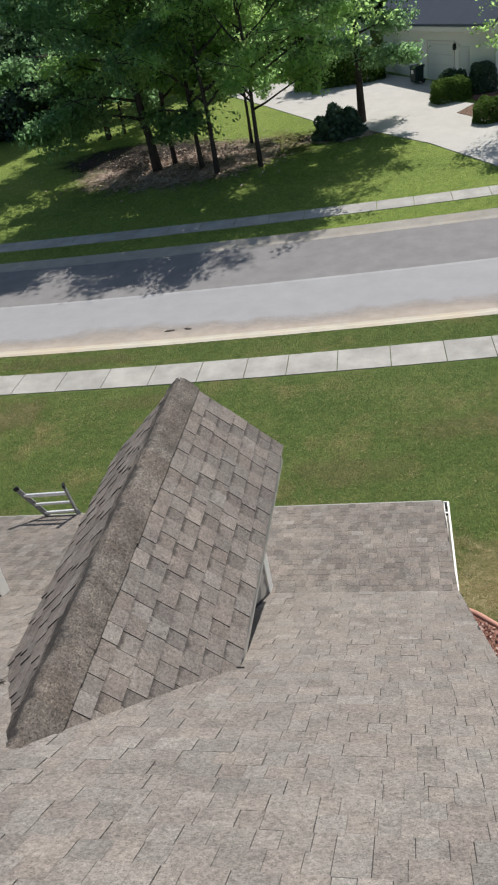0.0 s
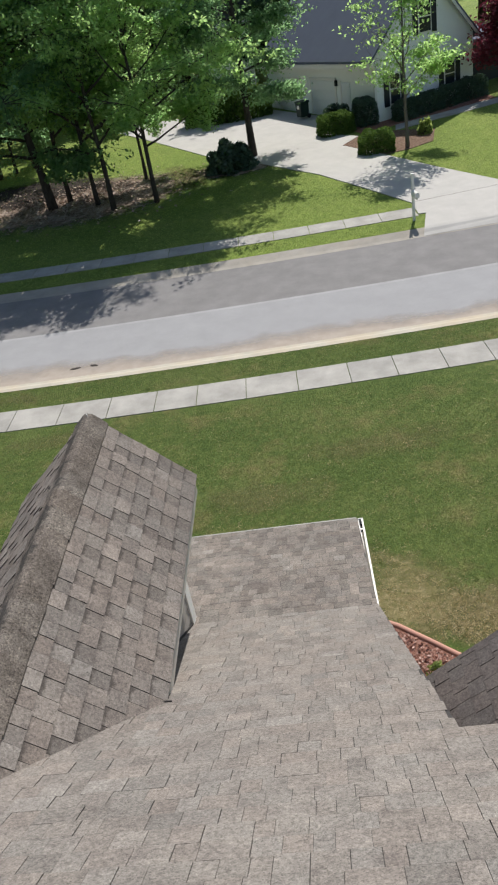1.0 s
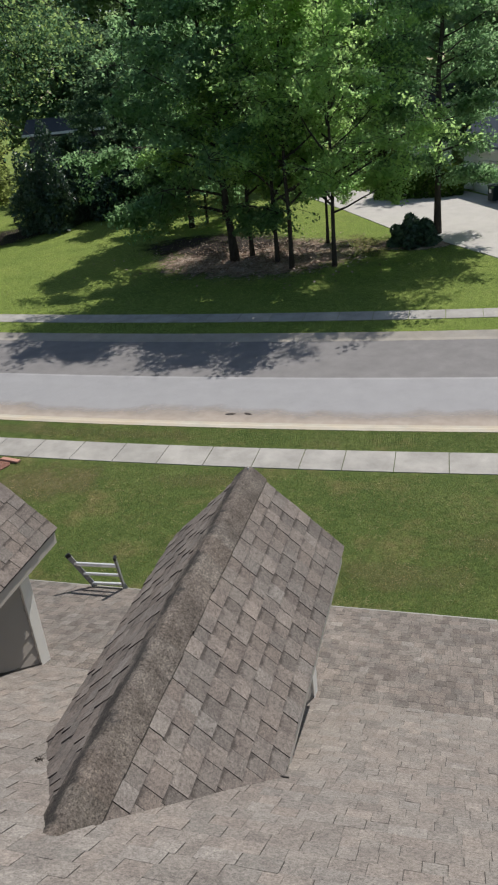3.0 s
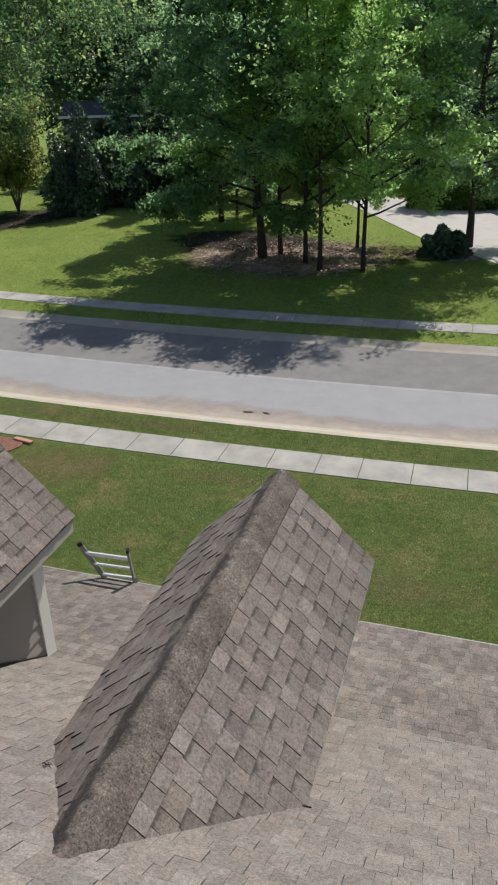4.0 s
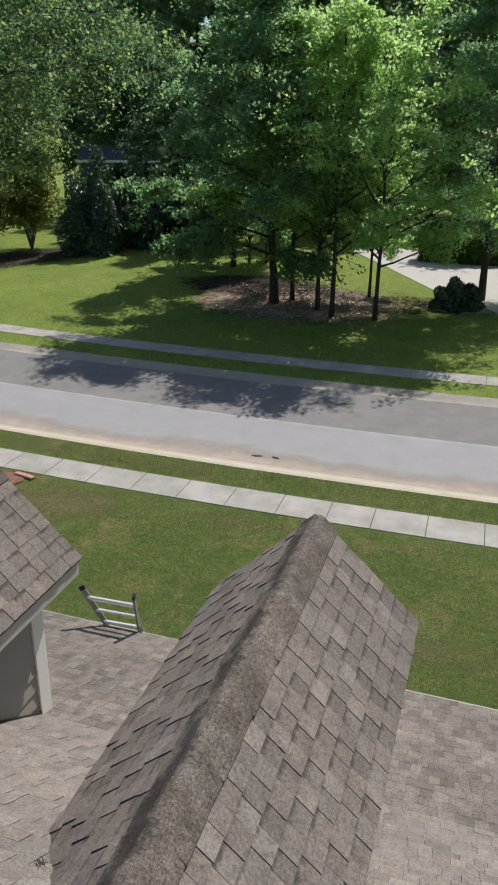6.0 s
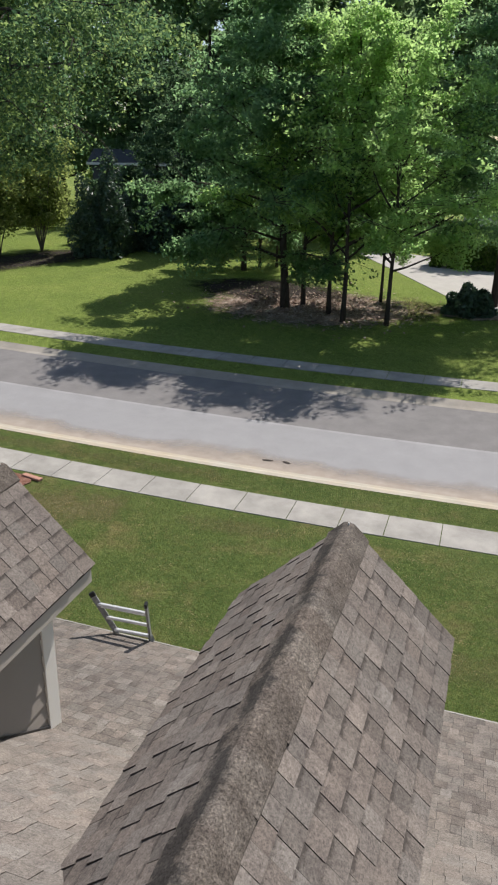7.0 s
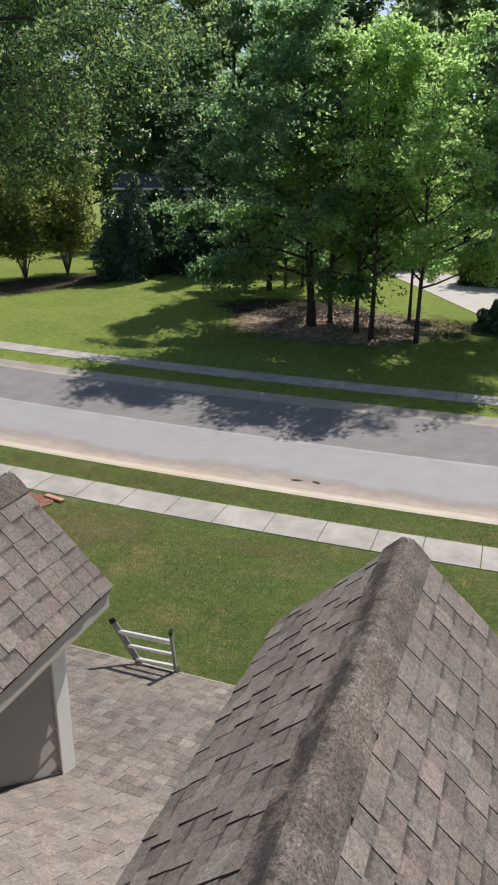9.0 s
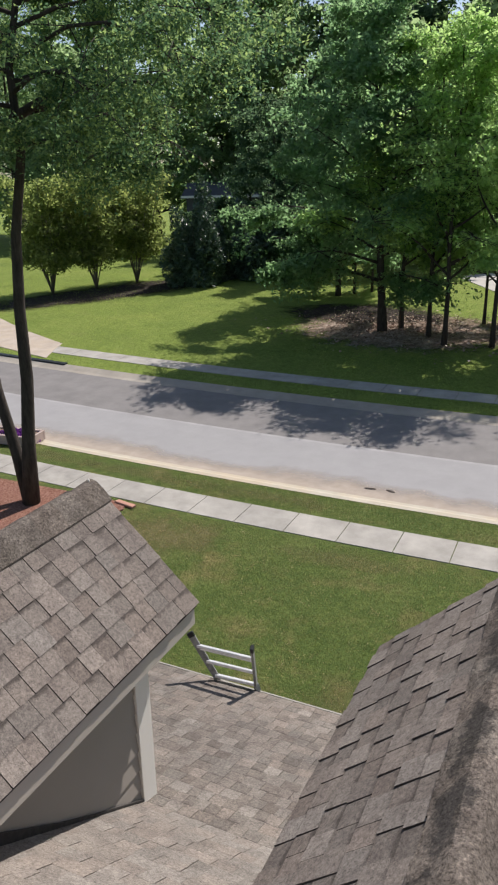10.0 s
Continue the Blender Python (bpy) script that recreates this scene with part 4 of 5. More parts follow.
tagged(part("edging", mesh_of("edging", v, f, BRICKRED, True), None), "terracotta edging strip curving round the front bed", "edging", kind="structure")


# ---- ladder ----
def ladder():
    t = thing("ladder", "aluminium ladder with black caps leaning on the eave gutter", "ladder")
    foot_r, top_r = Vector((-2.40, 8.6, 0.15)), Vector((-2.70, 7.20, 4.22))
    foot_l, top_l = Vector((-2.95, 8.6, 0.15)), Vector((-3.43, 7.20, 4.20))
    mid_l = Vector((-3.22, 7.33, 3.66))
    mid_r = Vector((-2.74, 7.36, 3.66))

    def rail(a, b, name="rail"):
        d = b - a
        m = d.to_track_quat("Z", "Y").to_matrix().to_4x4()
        m.translation = a
        part(name, boxes((-0.014, 0.014, -0.034, 0.034, 0, d.length), bevel=0.003, m=m), ALU_DULL, t, "dull grey rail")
        return m, d.length
    rail(foot_l, mid_l)
    rail(foot_r, mid_r)
    ml, ll = rail(mid_l, top_l)
    mr, lr = rail(mid_r, top_r)
    for m, ln in ((ml, ll), (mr, lr)):
        part("cap", boxes((-0.019, 0.019, -0.038, 0.038, ln - 0.025, ln + 0.04), bevel=0.008, m=m), BLACKP, t, "black plastic end cap")
    for q, deep, thick in ((0.0, 0.03, 0.016), (0.36, 0.026, 0.016), (0.66, 0.012, 0.006), (0.74, 0.03, 0.016)):
        a, b = mid_l.lerp(top_l, q), mid_r.lerp(top_r, q)
        d = b - a
        ax = d.normalized()
        up = Vector((0.0, 0.35, 1.0))
        up = (up - ax * up.dot(ax)).normalized()
        m = Matrix((ax, up.cross(ax), up)).transposed().to_4x4()
        m.translation = a
        part("rung", boxes((0, d.length, -deep, deep, -thick, thick), bevel=0.004, m=m), ALU, t)
    for i in range(10):
        q = 0.06 + i * 0.094
        a, b = foot_l.lerp(mid_l, q), foot_r.lerp(mid_r, q)
        part("rung", tube_mesh("rung", [([a, b], [0.022, 0.022], 8)], ALU), None, t)


ladder()


def straw_clump(x, y, seed):
    r = random.Random(seed)
    tubes = []
    for _ in range(12):
        a, ln = r.uniform(0, 6.28), r.uniform(0.02, 0.07)
        dx, dy = math.cos(a) * ln, math.sin(a) * ln
        x0, y0 = x + r.uniform(-0.02, 0.02), y + r.uniform(-0.03, 0.03)
        tubes.append(([(x0, y0, roof_z(y0) + 0.014), (x0 + dx * 0.5, y0 + dy * 0.5, roof_z(y0 + dy * 0.5) + 0.032), (x0 + dx, y0 + dy, roof_z(y0 + dy) + 0.014)], [0.0022, 0.002, 0.0012], 4))
    t = thing("straw_clump", "small tangle of dark dry twigs caught in the roof valley", "twigs")
    part("twigs", tube_mesh("twigs", tubes, BARK), None, t)


straw_clump(-0.66, 2.27, 3)

# ---- trees ----
def put(x, y, turn=0.0, dz=-0.05):
    return pose(x, y, ground_z(x, y) + dz, 0, 0, turn)


def blade_mesh(name, verts, material):
    """One triangle for each three points."""
    k = len(verts)
    me = bpy.data.meshes.new(name)
    me.vertices.add(k)
    me.vertices.foreach_set("co", verts.astype(np.float32).ravel())
    me.loops.add(k)
    me.loops.foreach_set("vertex_index", np.arange(k, dtype=np.int32))
    me.polygons.add(k // 3)
    me.polygons.foreach_set("loop_start", np.arange(0, k, 3, dtype=np.int32))
    me.polygons.foreach_set("loop_total", np.full(k // 3, 3, dtype=np.int32))
    me.materials.append(material)
    me.update(calc_edges=True)
    return me


def dry_blades():
    """Tufts of straw among the grass, thickest in the worn corner by the edged bed."""
    rng = np.random.default_rng(17)
    tx = np.concatenate((rng.uniform(-11, 8, 900), rng.normal(3.9, 0.75, 330), rng.normal(4.6, 0.5, 150)))
    ty = np.concatenate((rng.uniform(8.2, 17.4, 900), 8.35 - 0.6 * (tx[900:1230] - 3.9) + np.abs(rng.normal(0, 0.55, 330)), rng.normal(8.5, 0.3, 150)))
    pick = rng.integers(0, len(tx), 15000)
    wide = np.where(pick < 900, 0.07, 0.05)
    x, y = tx[pick] + rng.normal(0, 1, 15000) * wide, ty[pick] + rng.normal(0, 1, 15000) * wide
    keep = (y > np.interp(x, [1.9, 2.0, 2.6, 2.98, 3.43, 3.82, 4.4, 5.4], [7.7, 9.0, 8.9, 8.65, 8.25, 7.9, 7.5, 7.25])) & (y < 17.6)
    x, y = x[keep], y[keep]
    k = len(x)
    base = np.stack((x, y, 0.018 * np.clip(17.9 - y, 0, 10) + 0.012), 1)
    a = rng.uniform(0, 6.283, k)
    side = np.stack((np.cos(a) * 0.006, np.sin(a) * 0.006, np.zeros(k)), 1)
    tip = base + np.stack((rng.normal(0, 0.04, k), rng.normal(0, 0.04, k), rng.uniform(0.004, 0.03, k)), 1)
    me = blade_mesh("dry_grass", np.stack((base - side, base + side, tip), 1).reshape(-1, 3), STRAW)
    tagged(new("dry_grass", me), "straw-coloured dead blades in the near lawn", "dry grass", kind="stuff")


def scatter_blades():
    """Short grass on the near lawn and verge."""
    rng = np.random.default_rng(5)
    n = 80000
    x = rng.uniform(-12, 8.5, n)
    y = np.where(rng.random(n) < 0.86, rng.uniform(7.6, 17.7, n), rng.uniform(19.1, 20.22, n))
    keep = y > np.where(x > 1.9, 9.0 - 0.45 * np.clip(x - 2.6, 0, 3), 0)
    x, y = x[keep], y[keep]
    y = y + np.where(y > 17.8, 0.0024 * (x + 4) ** 2, 0)
    z = np.where(y < 17.9, 0.018 * np.clip(17.9 - y, 0, 10), 0.04 * (y - 17.9))
    n = len(x)
    base = np.stack((x, y, z), 1)
    a = rng.uniform(0, 6.283, n)
    w = 0.009
    side = np.stack((np.cos(a) * w, np.sin(a) * w, np.zeros(n)), 1)
    tip = base + np.stack((rng.normal(0, 0.028, n), rng.normal(0, 0.028, n), rng.uniform(0.015, 0.04, n)), 1)
    verts = np.stack((base - side, base + side, tip), 1).reshape(-1, 3)
    me = blade_mesh("grass", verts, BLADE)
    tagged(new("grass", me), "short mown grass on the near lawn", "grass", kind="stuff")


def inside(x, y, outline):
    """Which of the points lie within a closed outline."""
    hit = np.zeros(len(x), bool)
    for (xa, ya), (xb, yb) in zip(outline, outline[1:] + outline[:1]):
        cross = (ya > y) != (yb > y)
        hit ^= cross & (x < (xb - xa) * (y - ya) / (yb - ya + 1e-9) + xa)
    return hit


def far_blades():
    """Taller grass of the lawn across the street, which lets the sun through."""
    rng = np.random.default_rng(8)
    n = 230000
    x = rng.uniform(-46, 19, n)
    y = 29.1 + 31 * rng.random(n) ** 1.35
    d = np.clip(np.abs(x + 4), 0, 26)
    bow = 0.0024 * d ** 2 + 0.125 * np.clip(np.abs(x + 4) - 26, 0, 99)
    s = y - bow
    keep = (s > 29.08) & ((s < 30.47) | (s > 31.66)) & ~inside(x, y, DRIVEWAY) & ~inside(x, y, DRIVE_LEFT) & ~inside(x, y, DRIVE_BED)
    keep &= ((x + 9.7) / 6.0) ** 2 + ((y - 41.9) / 4.2) ** 2 > rng.uniform(0.55, 1.1, n)
    keep &= ~((x > 7.2) & (x < 12.8) & (y < 31.5)) & (y < 46.2 + np.where(x > 7, 0.42 * (x - 8.75), 0) + np.where(x < 0, 14, 0))
    keep &= ((x + 0.7) / 2.2) ** 2 + ((y - 43.5) / 1.5) ** 2 > 0.8
    x, y = x[keep], y[keep]
    n = len(x)
    base = np.stack((x, y, 0.04 * (np.minimum(y, 62) - 17.9) - 0.005), 1)
    a = rng.uniform(0, 6.283, n)
    w = rng.uniform(0.006, 0.013, n)
    side = np.stack((np.cos(a) * w, np.sin(a) * w, np.zeros(n)), 1)
    tip = base + np.stack((rng.normal(0, 0.03, n), rng.normal(0, 0.03, n), rng.uniform(0.03, 0.07, n)), 1)
    verts = np.stack((base - side, base + side, tip), 1).reshape(-1, 3)
    me = blade_mesh("far_grass", verts, FAR_BLADE)
    tagged(new("far_grass", me), "bright green grass of the lawn across the street", "grass", kind="stuff")


scatter_blades()
dry_blades()
far_blades()
rng = np.random.default_rng(12)
a, r = rng.uniform(0, 6.283, 4200), np.abs(rng.normal(0, 0.5, 4200))
lx, ly = -9.4 + np.cos(a) * r * 6.6, 41.9 + np.sin(a) * r * 4.6
tagged(part("fallen_leaves", leaf_mesh("fallen_leaves", np.stack((lx, ly, 0.04 * (ly - 17.9) + 0.06), 1), 0.13, rng, FALLEN, up=3.0, long=1.2), None), "dry pinkish fallen leaves under the grove", "fallen leaves", kind="stuff")

rng = np.random.default_rng(14)
cx, cy = rng.uniform(2.2, 5.4, 6000), rng.uniform(5.2, 8.6, 6000)
ok = cy < np.interp(cx, [2.0, 2.6, 2.98, 3.43, 3.82, 4.4, 5.4], [8.8, 8.7, 8.45, 8.05, 7.7, 7.3, 7.05])
cx, cy = cx[ok], cy[ok]
tagged(part("mulch_chips", leaf_mesh("mulch_chips", np.stack((cx, cy, 0.018 * (17.9 - cy).clip(0, 10) + 0.07), 1), 0.034, rng, CHIP, up=1.6, long=1.7), None), "pale pink and red wood chips in the front bed", "mulch", kind="stuff")

GROVE = [(-10.85, 41.2, 4), (-8.15, 40.5, 2), (-7.05, 39.1, 2), (-4.75, 39.3, 3), (-5.95, 44.4, 1), (-10.0, 42.0, 2), (-16.7, 50.8, 0), (-14.9, 52.8, 1), (-15.9, 51.9, 1)]
kinds = [tree_meshes(21, 20.5, 0.20, 4.6, 0.13, 36, 40000, 0.185, LEAF_DEEP, puff=0.34, droop=0.14, top=0.65),
         tree_meshes(22, 14.5, 0.11, 4.8, 0.2, 22, 14500, 0.155, LEAF_MID, puff=0.3, droop=0.08, top=0.5),
         tree_meshes(23, 14.2, 0.13, 5.4, 0.22, 22, 17500, 0.135, LEAF_BRIGHT, puff=0.3, top=0.55, rise=1.05, droop=0.1, airy=1),
         tree_meshes(24, 13.6, 0.12, 6.2, 0.2, 27, 28000, 0.14, LEAF_BRIGHT, puff=0.3, top=0.85, rise=0.9, droop=0.1, airy=1),
         tree_meshes(26, 16.4, 0.25, 6.5, 0.16, 40, 54000, 0.16, LEAF_DEEP, puff=0.36, droop=0.25, top=0.66, lean=-0.06, rise=0.62)]
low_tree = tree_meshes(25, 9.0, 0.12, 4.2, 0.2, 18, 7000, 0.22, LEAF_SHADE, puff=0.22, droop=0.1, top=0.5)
words = ["tall deep green tree in the shaded grove", "slim tree with a dark trunk in the grove", "tall light green tree in the grove", "slender bright green tree at the edge of the grove", "largest deep green tree of the grove with drooping lower limbs"]
for i, (x, y, k) in enumerate(GROVE):
    plant("tree", words[k], "tree", kinds[k], put(x, y, i * 77.0) @ Matrix.Scale(1.0 if y < 44 else 0.85, 4), "trees of the grove")

pine = tree_meshes(31, 20.0, 0.2, 5.2, 0.165, 38, 48000, 0.14, LEAF_DEEP, rise=0.4, droop=0.18, puff=0.36, top=0.9, low=0.72)
plant("tree", "tall dark tree with a bare trunk beside the driveway", "tree", pine, put(0.37, 45.6))
young = tree_meshes(32, 9.5, 0.10, 3.5, 0.25, 18, 6800, 0.125, LEAF_BRIGHT, rise=1.35, puff=0.3, bark=PALE_BARK, clump=0.3)
plant("tree", "young tree with thin pale green leaves in a mulch bed", "tree", young, put(8.73, 41.87))
near = tree_meshes(41, 18.0, 0.21, 7.6, 0.56, 32, 175000, 0.064, LEAF_SOFT, rise=0.42, droop=0.42, low=0.5, top=0.7, puff=0.25, lean=0.09, clump=0.3)
near_tree = plant("tree", "large near tree with dark trunk and hanging pale green branches", "tree", near, put(-14.35, 16.6))
v, f = tube_arrays([(-0.15, 0.1, 0.1), (-0.45, 0.15, 1.5), (-0.95, 0.2, 3.4), (-1.3, 0.3, 6.0), (-1.5, 0.4, 9.0), (-1.8, 0.6, 13.0)], [0.2, 0.17, 0.15, 0.13, 0.11, 0.06], 8)
v2, f2 = tube_arrays([(0.92, 0.0, 10.4), (1.7, 0.02, 10.7), (2.7, 0.0, 10.9), (3.8, -0.05, 11.0), (4.9, -0.1, 10.95)], [0.13, 0.11, 0.085, 0.06, 0.03], 7)
part("limb", mesh_of("limb", v2, f2, BARK, True), None, near_tree, "heavy dark side limb")
part("stem", mesh_of("stem", v, f, BARK, True), None, near_tree, "thinner second stem")
myrtle = [tree_meshes(51 + i, 8.4, 0.055, 2.3, 0.2, 9, 12500, 0.18, LEAF_YELLOW, rise=0.8, puff=0.4, stems=12, bark=PALE_BARK) for i in range(2)]
for i, (x, y) in enumerate(((-37.8, 46.4), (-35.9, 49.3), (-34.2, 52.4))):
    plant("crape_myrtle", "many-stemmed small tree with yellow-green leaves in a row", "tree", myrtle[i % 2], put(x, y, 70.0 * i), "row of yellow-green trees")
wood = [tree_meshes(71 + i, 22.0, 0.3, 5.4, 0.10, 26, 5200, 0.46, LEAF_WOOD, puff=0.5, top=0.5, fine=False) for i in range(2)]
wood_edge = [tree_meshes(75 + i, 22.0, 0.28, 5.6, 0.10, 28, 15000, 0.27, LEAF_WOOD, puff=0.45, top=0.55, fine=False) for i in range(2)]
rr = random.Random(9)
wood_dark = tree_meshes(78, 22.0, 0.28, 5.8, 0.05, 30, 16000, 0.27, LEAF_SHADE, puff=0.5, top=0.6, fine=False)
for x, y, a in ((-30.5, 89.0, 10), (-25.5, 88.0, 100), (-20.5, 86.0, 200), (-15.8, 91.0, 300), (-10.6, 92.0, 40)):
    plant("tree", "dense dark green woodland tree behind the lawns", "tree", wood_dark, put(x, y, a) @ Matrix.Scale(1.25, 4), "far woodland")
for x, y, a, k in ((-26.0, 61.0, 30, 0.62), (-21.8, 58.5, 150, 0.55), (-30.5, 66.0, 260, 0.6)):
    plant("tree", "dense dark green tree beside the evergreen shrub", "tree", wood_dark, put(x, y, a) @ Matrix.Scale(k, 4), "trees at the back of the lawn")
for x, y, a in ((-33.6, 87.0, 40), (-41.5, 92.0, 130), (-30.6, 92.0, 210)):
    plant("tree", "tall woodland tree behind the lawns", "tree", wood_edge[0], put(x, y, a) @ Matrix.Scale(1.4, 4), "far woodland")
i = 0
for y0, x0, x1 in ((90, -78, -34), (98, -80, -30), (79, -21, 34), (89, -20, 40), (98, -4, 44), (74, -66, -50)):
    x = x0
    while x < x1:
        xx, yy = x + rr.uniform(-1.5, 1.5), y0 + rr.uniform(-3, 3)
        plant("tree", "tall woodland tree behind the lawns", "tree", (wood_edge if y0 in (90, 74) else wood)[i % 2], put(xx, yy, rr.uniform(0, 360)) @ Matrix.Scale(1.35 if y0 > 85 else 1.2, 4), "far woodland")
        i += 1
        x += 8.0


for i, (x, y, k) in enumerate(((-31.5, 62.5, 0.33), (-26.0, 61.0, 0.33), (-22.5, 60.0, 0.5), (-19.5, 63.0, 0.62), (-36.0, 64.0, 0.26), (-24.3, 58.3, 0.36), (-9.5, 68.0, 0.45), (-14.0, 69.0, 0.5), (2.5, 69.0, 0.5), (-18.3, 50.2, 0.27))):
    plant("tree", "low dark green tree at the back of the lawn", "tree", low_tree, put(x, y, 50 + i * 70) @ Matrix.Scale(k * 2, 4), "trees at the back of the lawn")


# ---- shrubs ----
def bush(name, label, at, seed, rx, ry, rz, *a, **k):
    t = thing(name, label, "shrub", at=at)
    r = random.Random(seed)
    stems = []
    for i in range(5):
        w = 6.28 * i / 5 + r.uniform(-0.4, 0.4)
        stems.append(([(0, 0, -0.05), (0.25 * rx * math.cos(w), 0.25 * ry * math.sin(w), 0.4 * rz), (0.55 * rx * math.cos(w), 0.55 * ry * math.sin(w), 0.8 * rz)], [0.04, 0.03, 0.012], 5))
    part("stems", tube_mesh("stems", stems, BARK), None, t)
    part("foliage", shrub_mesh(seed, rx, ry, rz, *a, **k), None, t)
    return t


bush("holly", "large dark glossy evergreen shrub beside the yellow-green trees", put(-28.9, 53.2), 61, 2.3, 2.3, 5.6, 12000, 0.19, LEAF_HOLLY, lump=0.3, square=2.0)
bush("holly", "broad dark evergreen shrub at the edge of the lawn", put(-25.8, 57.0), 62, 2.6, 2.4, 4.6, 10000, 0.19, LEAF_HOLLY, lump=0.3, square=2.0)
bush("shrub", "dark spreading shrub at the foot of the tall tree", put(-0.8, 43.4), 81, 1.35, 1.1, 1.5, 3500, 0.20, LEAF_HOLLY)
bush("shrub", "clipped rounded green shrub by the driveway", put(5.45, 47.9, 15), 82, 1.1, 0.8, 1.25, 9000, 0.075, LEAF_HEDGE, lump=0.05, square=4.5)
bush("shrub", "clipped round green shrub in the mulch bed", put(7.15, 42.3), 83, 1.0, 0.9, 1.15, 8000, 0.075, LEAF_HEDGE, lump=0.06, square=3.6)
bush("shrub", "dark clipped shrub at the corner of the house", put(7.35, 48.9), 84, 0.75, 0.75, 1.6, 6500, 0.08, LEAF_HOLLY, lump=0.04, square=6.0)
bush("shrub", "dark low shrub against the garage wall", put(5.7, 49.9), 90, 0.9, 0.6, 1.3, 2500, 0.11, LEAF_HOLLY, lump=0.08, square=3.0)
bush("weed", "small yellow-green weed in the red mulch", pose(3.44, 7.42, 0.2), 89, 0.16, 0.16, 0.3, 160, 0.06, LEAF_YELLOW)
bush("shrub", "small yellow-green shrub in the mulch bed", put(10.1, 44.3), 85, 0.42, 0.42, 0.85, 700, 0.11, LEAF_YELLOW)
for i in range(4):
    bush("hedge", "clipped dark green hedge under the windows", put(9.9 + i * 1.5, 48.75 + i * 0.87, 30), 86 + i, 0.95, 0.6, 1.15 + 0.05 * i, 6000, 0.075, LEAF_HOLLY, lump=0.04, square=6.0)
bush("hedge", "tall clipped hedge beyond the driveway", put(-1.4, 57.6), 92, 3.2, 1.3, 2.1, 7000, 0.18, LEAF_HEDGE, lump=0.06, square=5.0)
redm = tree_meshes(95, 5.4, 0.09, 2.2, 0.3, 12, 6000, 0.16, LEAF_RED, puff=0.4)
plant("red_maple", "small dark red maple beside the house", "tree", redm, put(16.2, 51.2))


# ---- the house across the street ----
def far_house():
    cx, cy = 8.02, 48.69
    t = thing("neighbour_house", "white gabled house with dark shutters and a blue-grey roof", "house", at=pose(cx, cy, ground_z(cx, cy), 0, 0, 30))
    # local: x along the gable front, y back along the garage wall
    wide, eave, top, deep = 7.75, 3.85, 7.88, 12.6
    prof = [(0, -1.0), (wide, -1.0), (wide, eave), (wide / 2, top), (0, eave)]
    part("wall", prism(prof, deep, lambda u, v, q: (u, q, v)), FARWHITE, t)
    k = (top - eave) / (wide / 2)
    for s in (-1, 1):
        def at(u, v, q, s=s):
            return (wide / 2 + s * u, -0.35 + q, v)
        prof = [(0, top + 0.14), (wide / 2 + 0.45, eave - 0.45 * k + 0.14), (wide / 2 + 0.45, eave - 0.45 * k), (0, top + 0.002)]
        part("roof", prism(prof, deep + 0.7, at), FARROOF, t, "blue-grey shingle roof")
        prof = [(0, top - 0.02), (wide / 2 + 0.44, eave - 0.45 * k - 0.02), (wide / 2 + 0.44, eave - 0.45 * k - 0.24), (0, top - 0.24)]
        part("rake_board", prism(prof, 0.05, lambda u, v, q, s=s: (wide / 2 + s * u, -0.37 + q, v)), WHITE, t)
    part("fascia", boxes((-0.5, -0.45, -0.3, deep + 0.3, eave - 0.75, eave - 0.5)), WHITE, t)
    part("corner_board", boxes((-0.03, 0.12, -0.03, 0.12, -0.5, eave)), WHITE, t)
    for y in (4.15, 8.25):
        d = part("garage_door", boxes((-0.03, 0.02, y, y + 2.75, -0.05, 2.35)), GARAGE, t, "pale panelled garage door")
        for j in range(4):
            part("door_panel", boxes((-0.05, -0.028, y + 0.06, y + 2.69, 0.0 + j * 0.585, 0.565 + j * 0.585), bevel=0.012), GARAGE, d)
        for a0 in (y - 0.16, y + 2.76):
            part("door_trim", boxes((-0.07, 0.01, a0, a0 + 0.15, -0.05, 2.5)), WHITE, d)
        part("door_trim", boxes((-0.07, 0.01, y - 0.16, y + 2.91, 2.36, 2.52)), WHITE, d)
    sd = part("side_door", boxes((-0.05, 0.02, 2.5, 3.4, 0.1, 2.25)), GARAGE, t, "pale side door with a glazed panel")
    part("pane", boxes((-0.06, -0.045, 2.7, 3.2, 0.95, 2.05)), GARAGE, sd)
    part("door_trim", boxes((-0.06, 0.01, 3.41, 3.53, 0.0, 2.35)), WHITE, sd)
    part("wall_lamp", boxes((-0.2, -0.02, 3.8, 3.96, 2.05, 2.4), bevel=0.03), BLACKP, t, "black wall lantern")
    for x, z, w in ((1.06, 0.82, 0.85), (5.35, 0.85, 0.9), (3.45, 4.3, 1.0)):
        f = part("window", boxes((x, x + w, -0.05, 0.02, z, z + 1.75)), WHITE, t)
        for lo in (0.07, 0.91):
            part("pane", boxes((x + 0.07, x + w - 0.07, -0.065, -0.045, z + lo, z + lo + 0.77)), GLASS, f)
        for a0 in (x - 0.4, x + w + 0.03):
            part("shutter", boxes((a0, a0 + 0.37, -0.06, 0.01, z - 0.05, z + 1.8), bevel=0.008), SHUTTER, f, "dark louvred shutter")
    # shutter black on this wall stands in for the porch's shade
    part("porch_wall", boxes((wide, wide + 7, 2.0, 9.0, -1, 3.0)), SHUTTER, t, "porch wall coloured near black for the shade inside")
    part("porch_roof", boxes((wide - 0.1, wide + 7.3, 0.4, 9.3, 3.0, 3.2), bevel=0.02), FARROOF, t)
    for x in (wide + 0.25, wide + 3.4):
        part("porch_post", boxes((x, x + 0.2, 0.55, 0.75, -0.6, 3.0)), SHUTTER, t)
    return t


far_house()


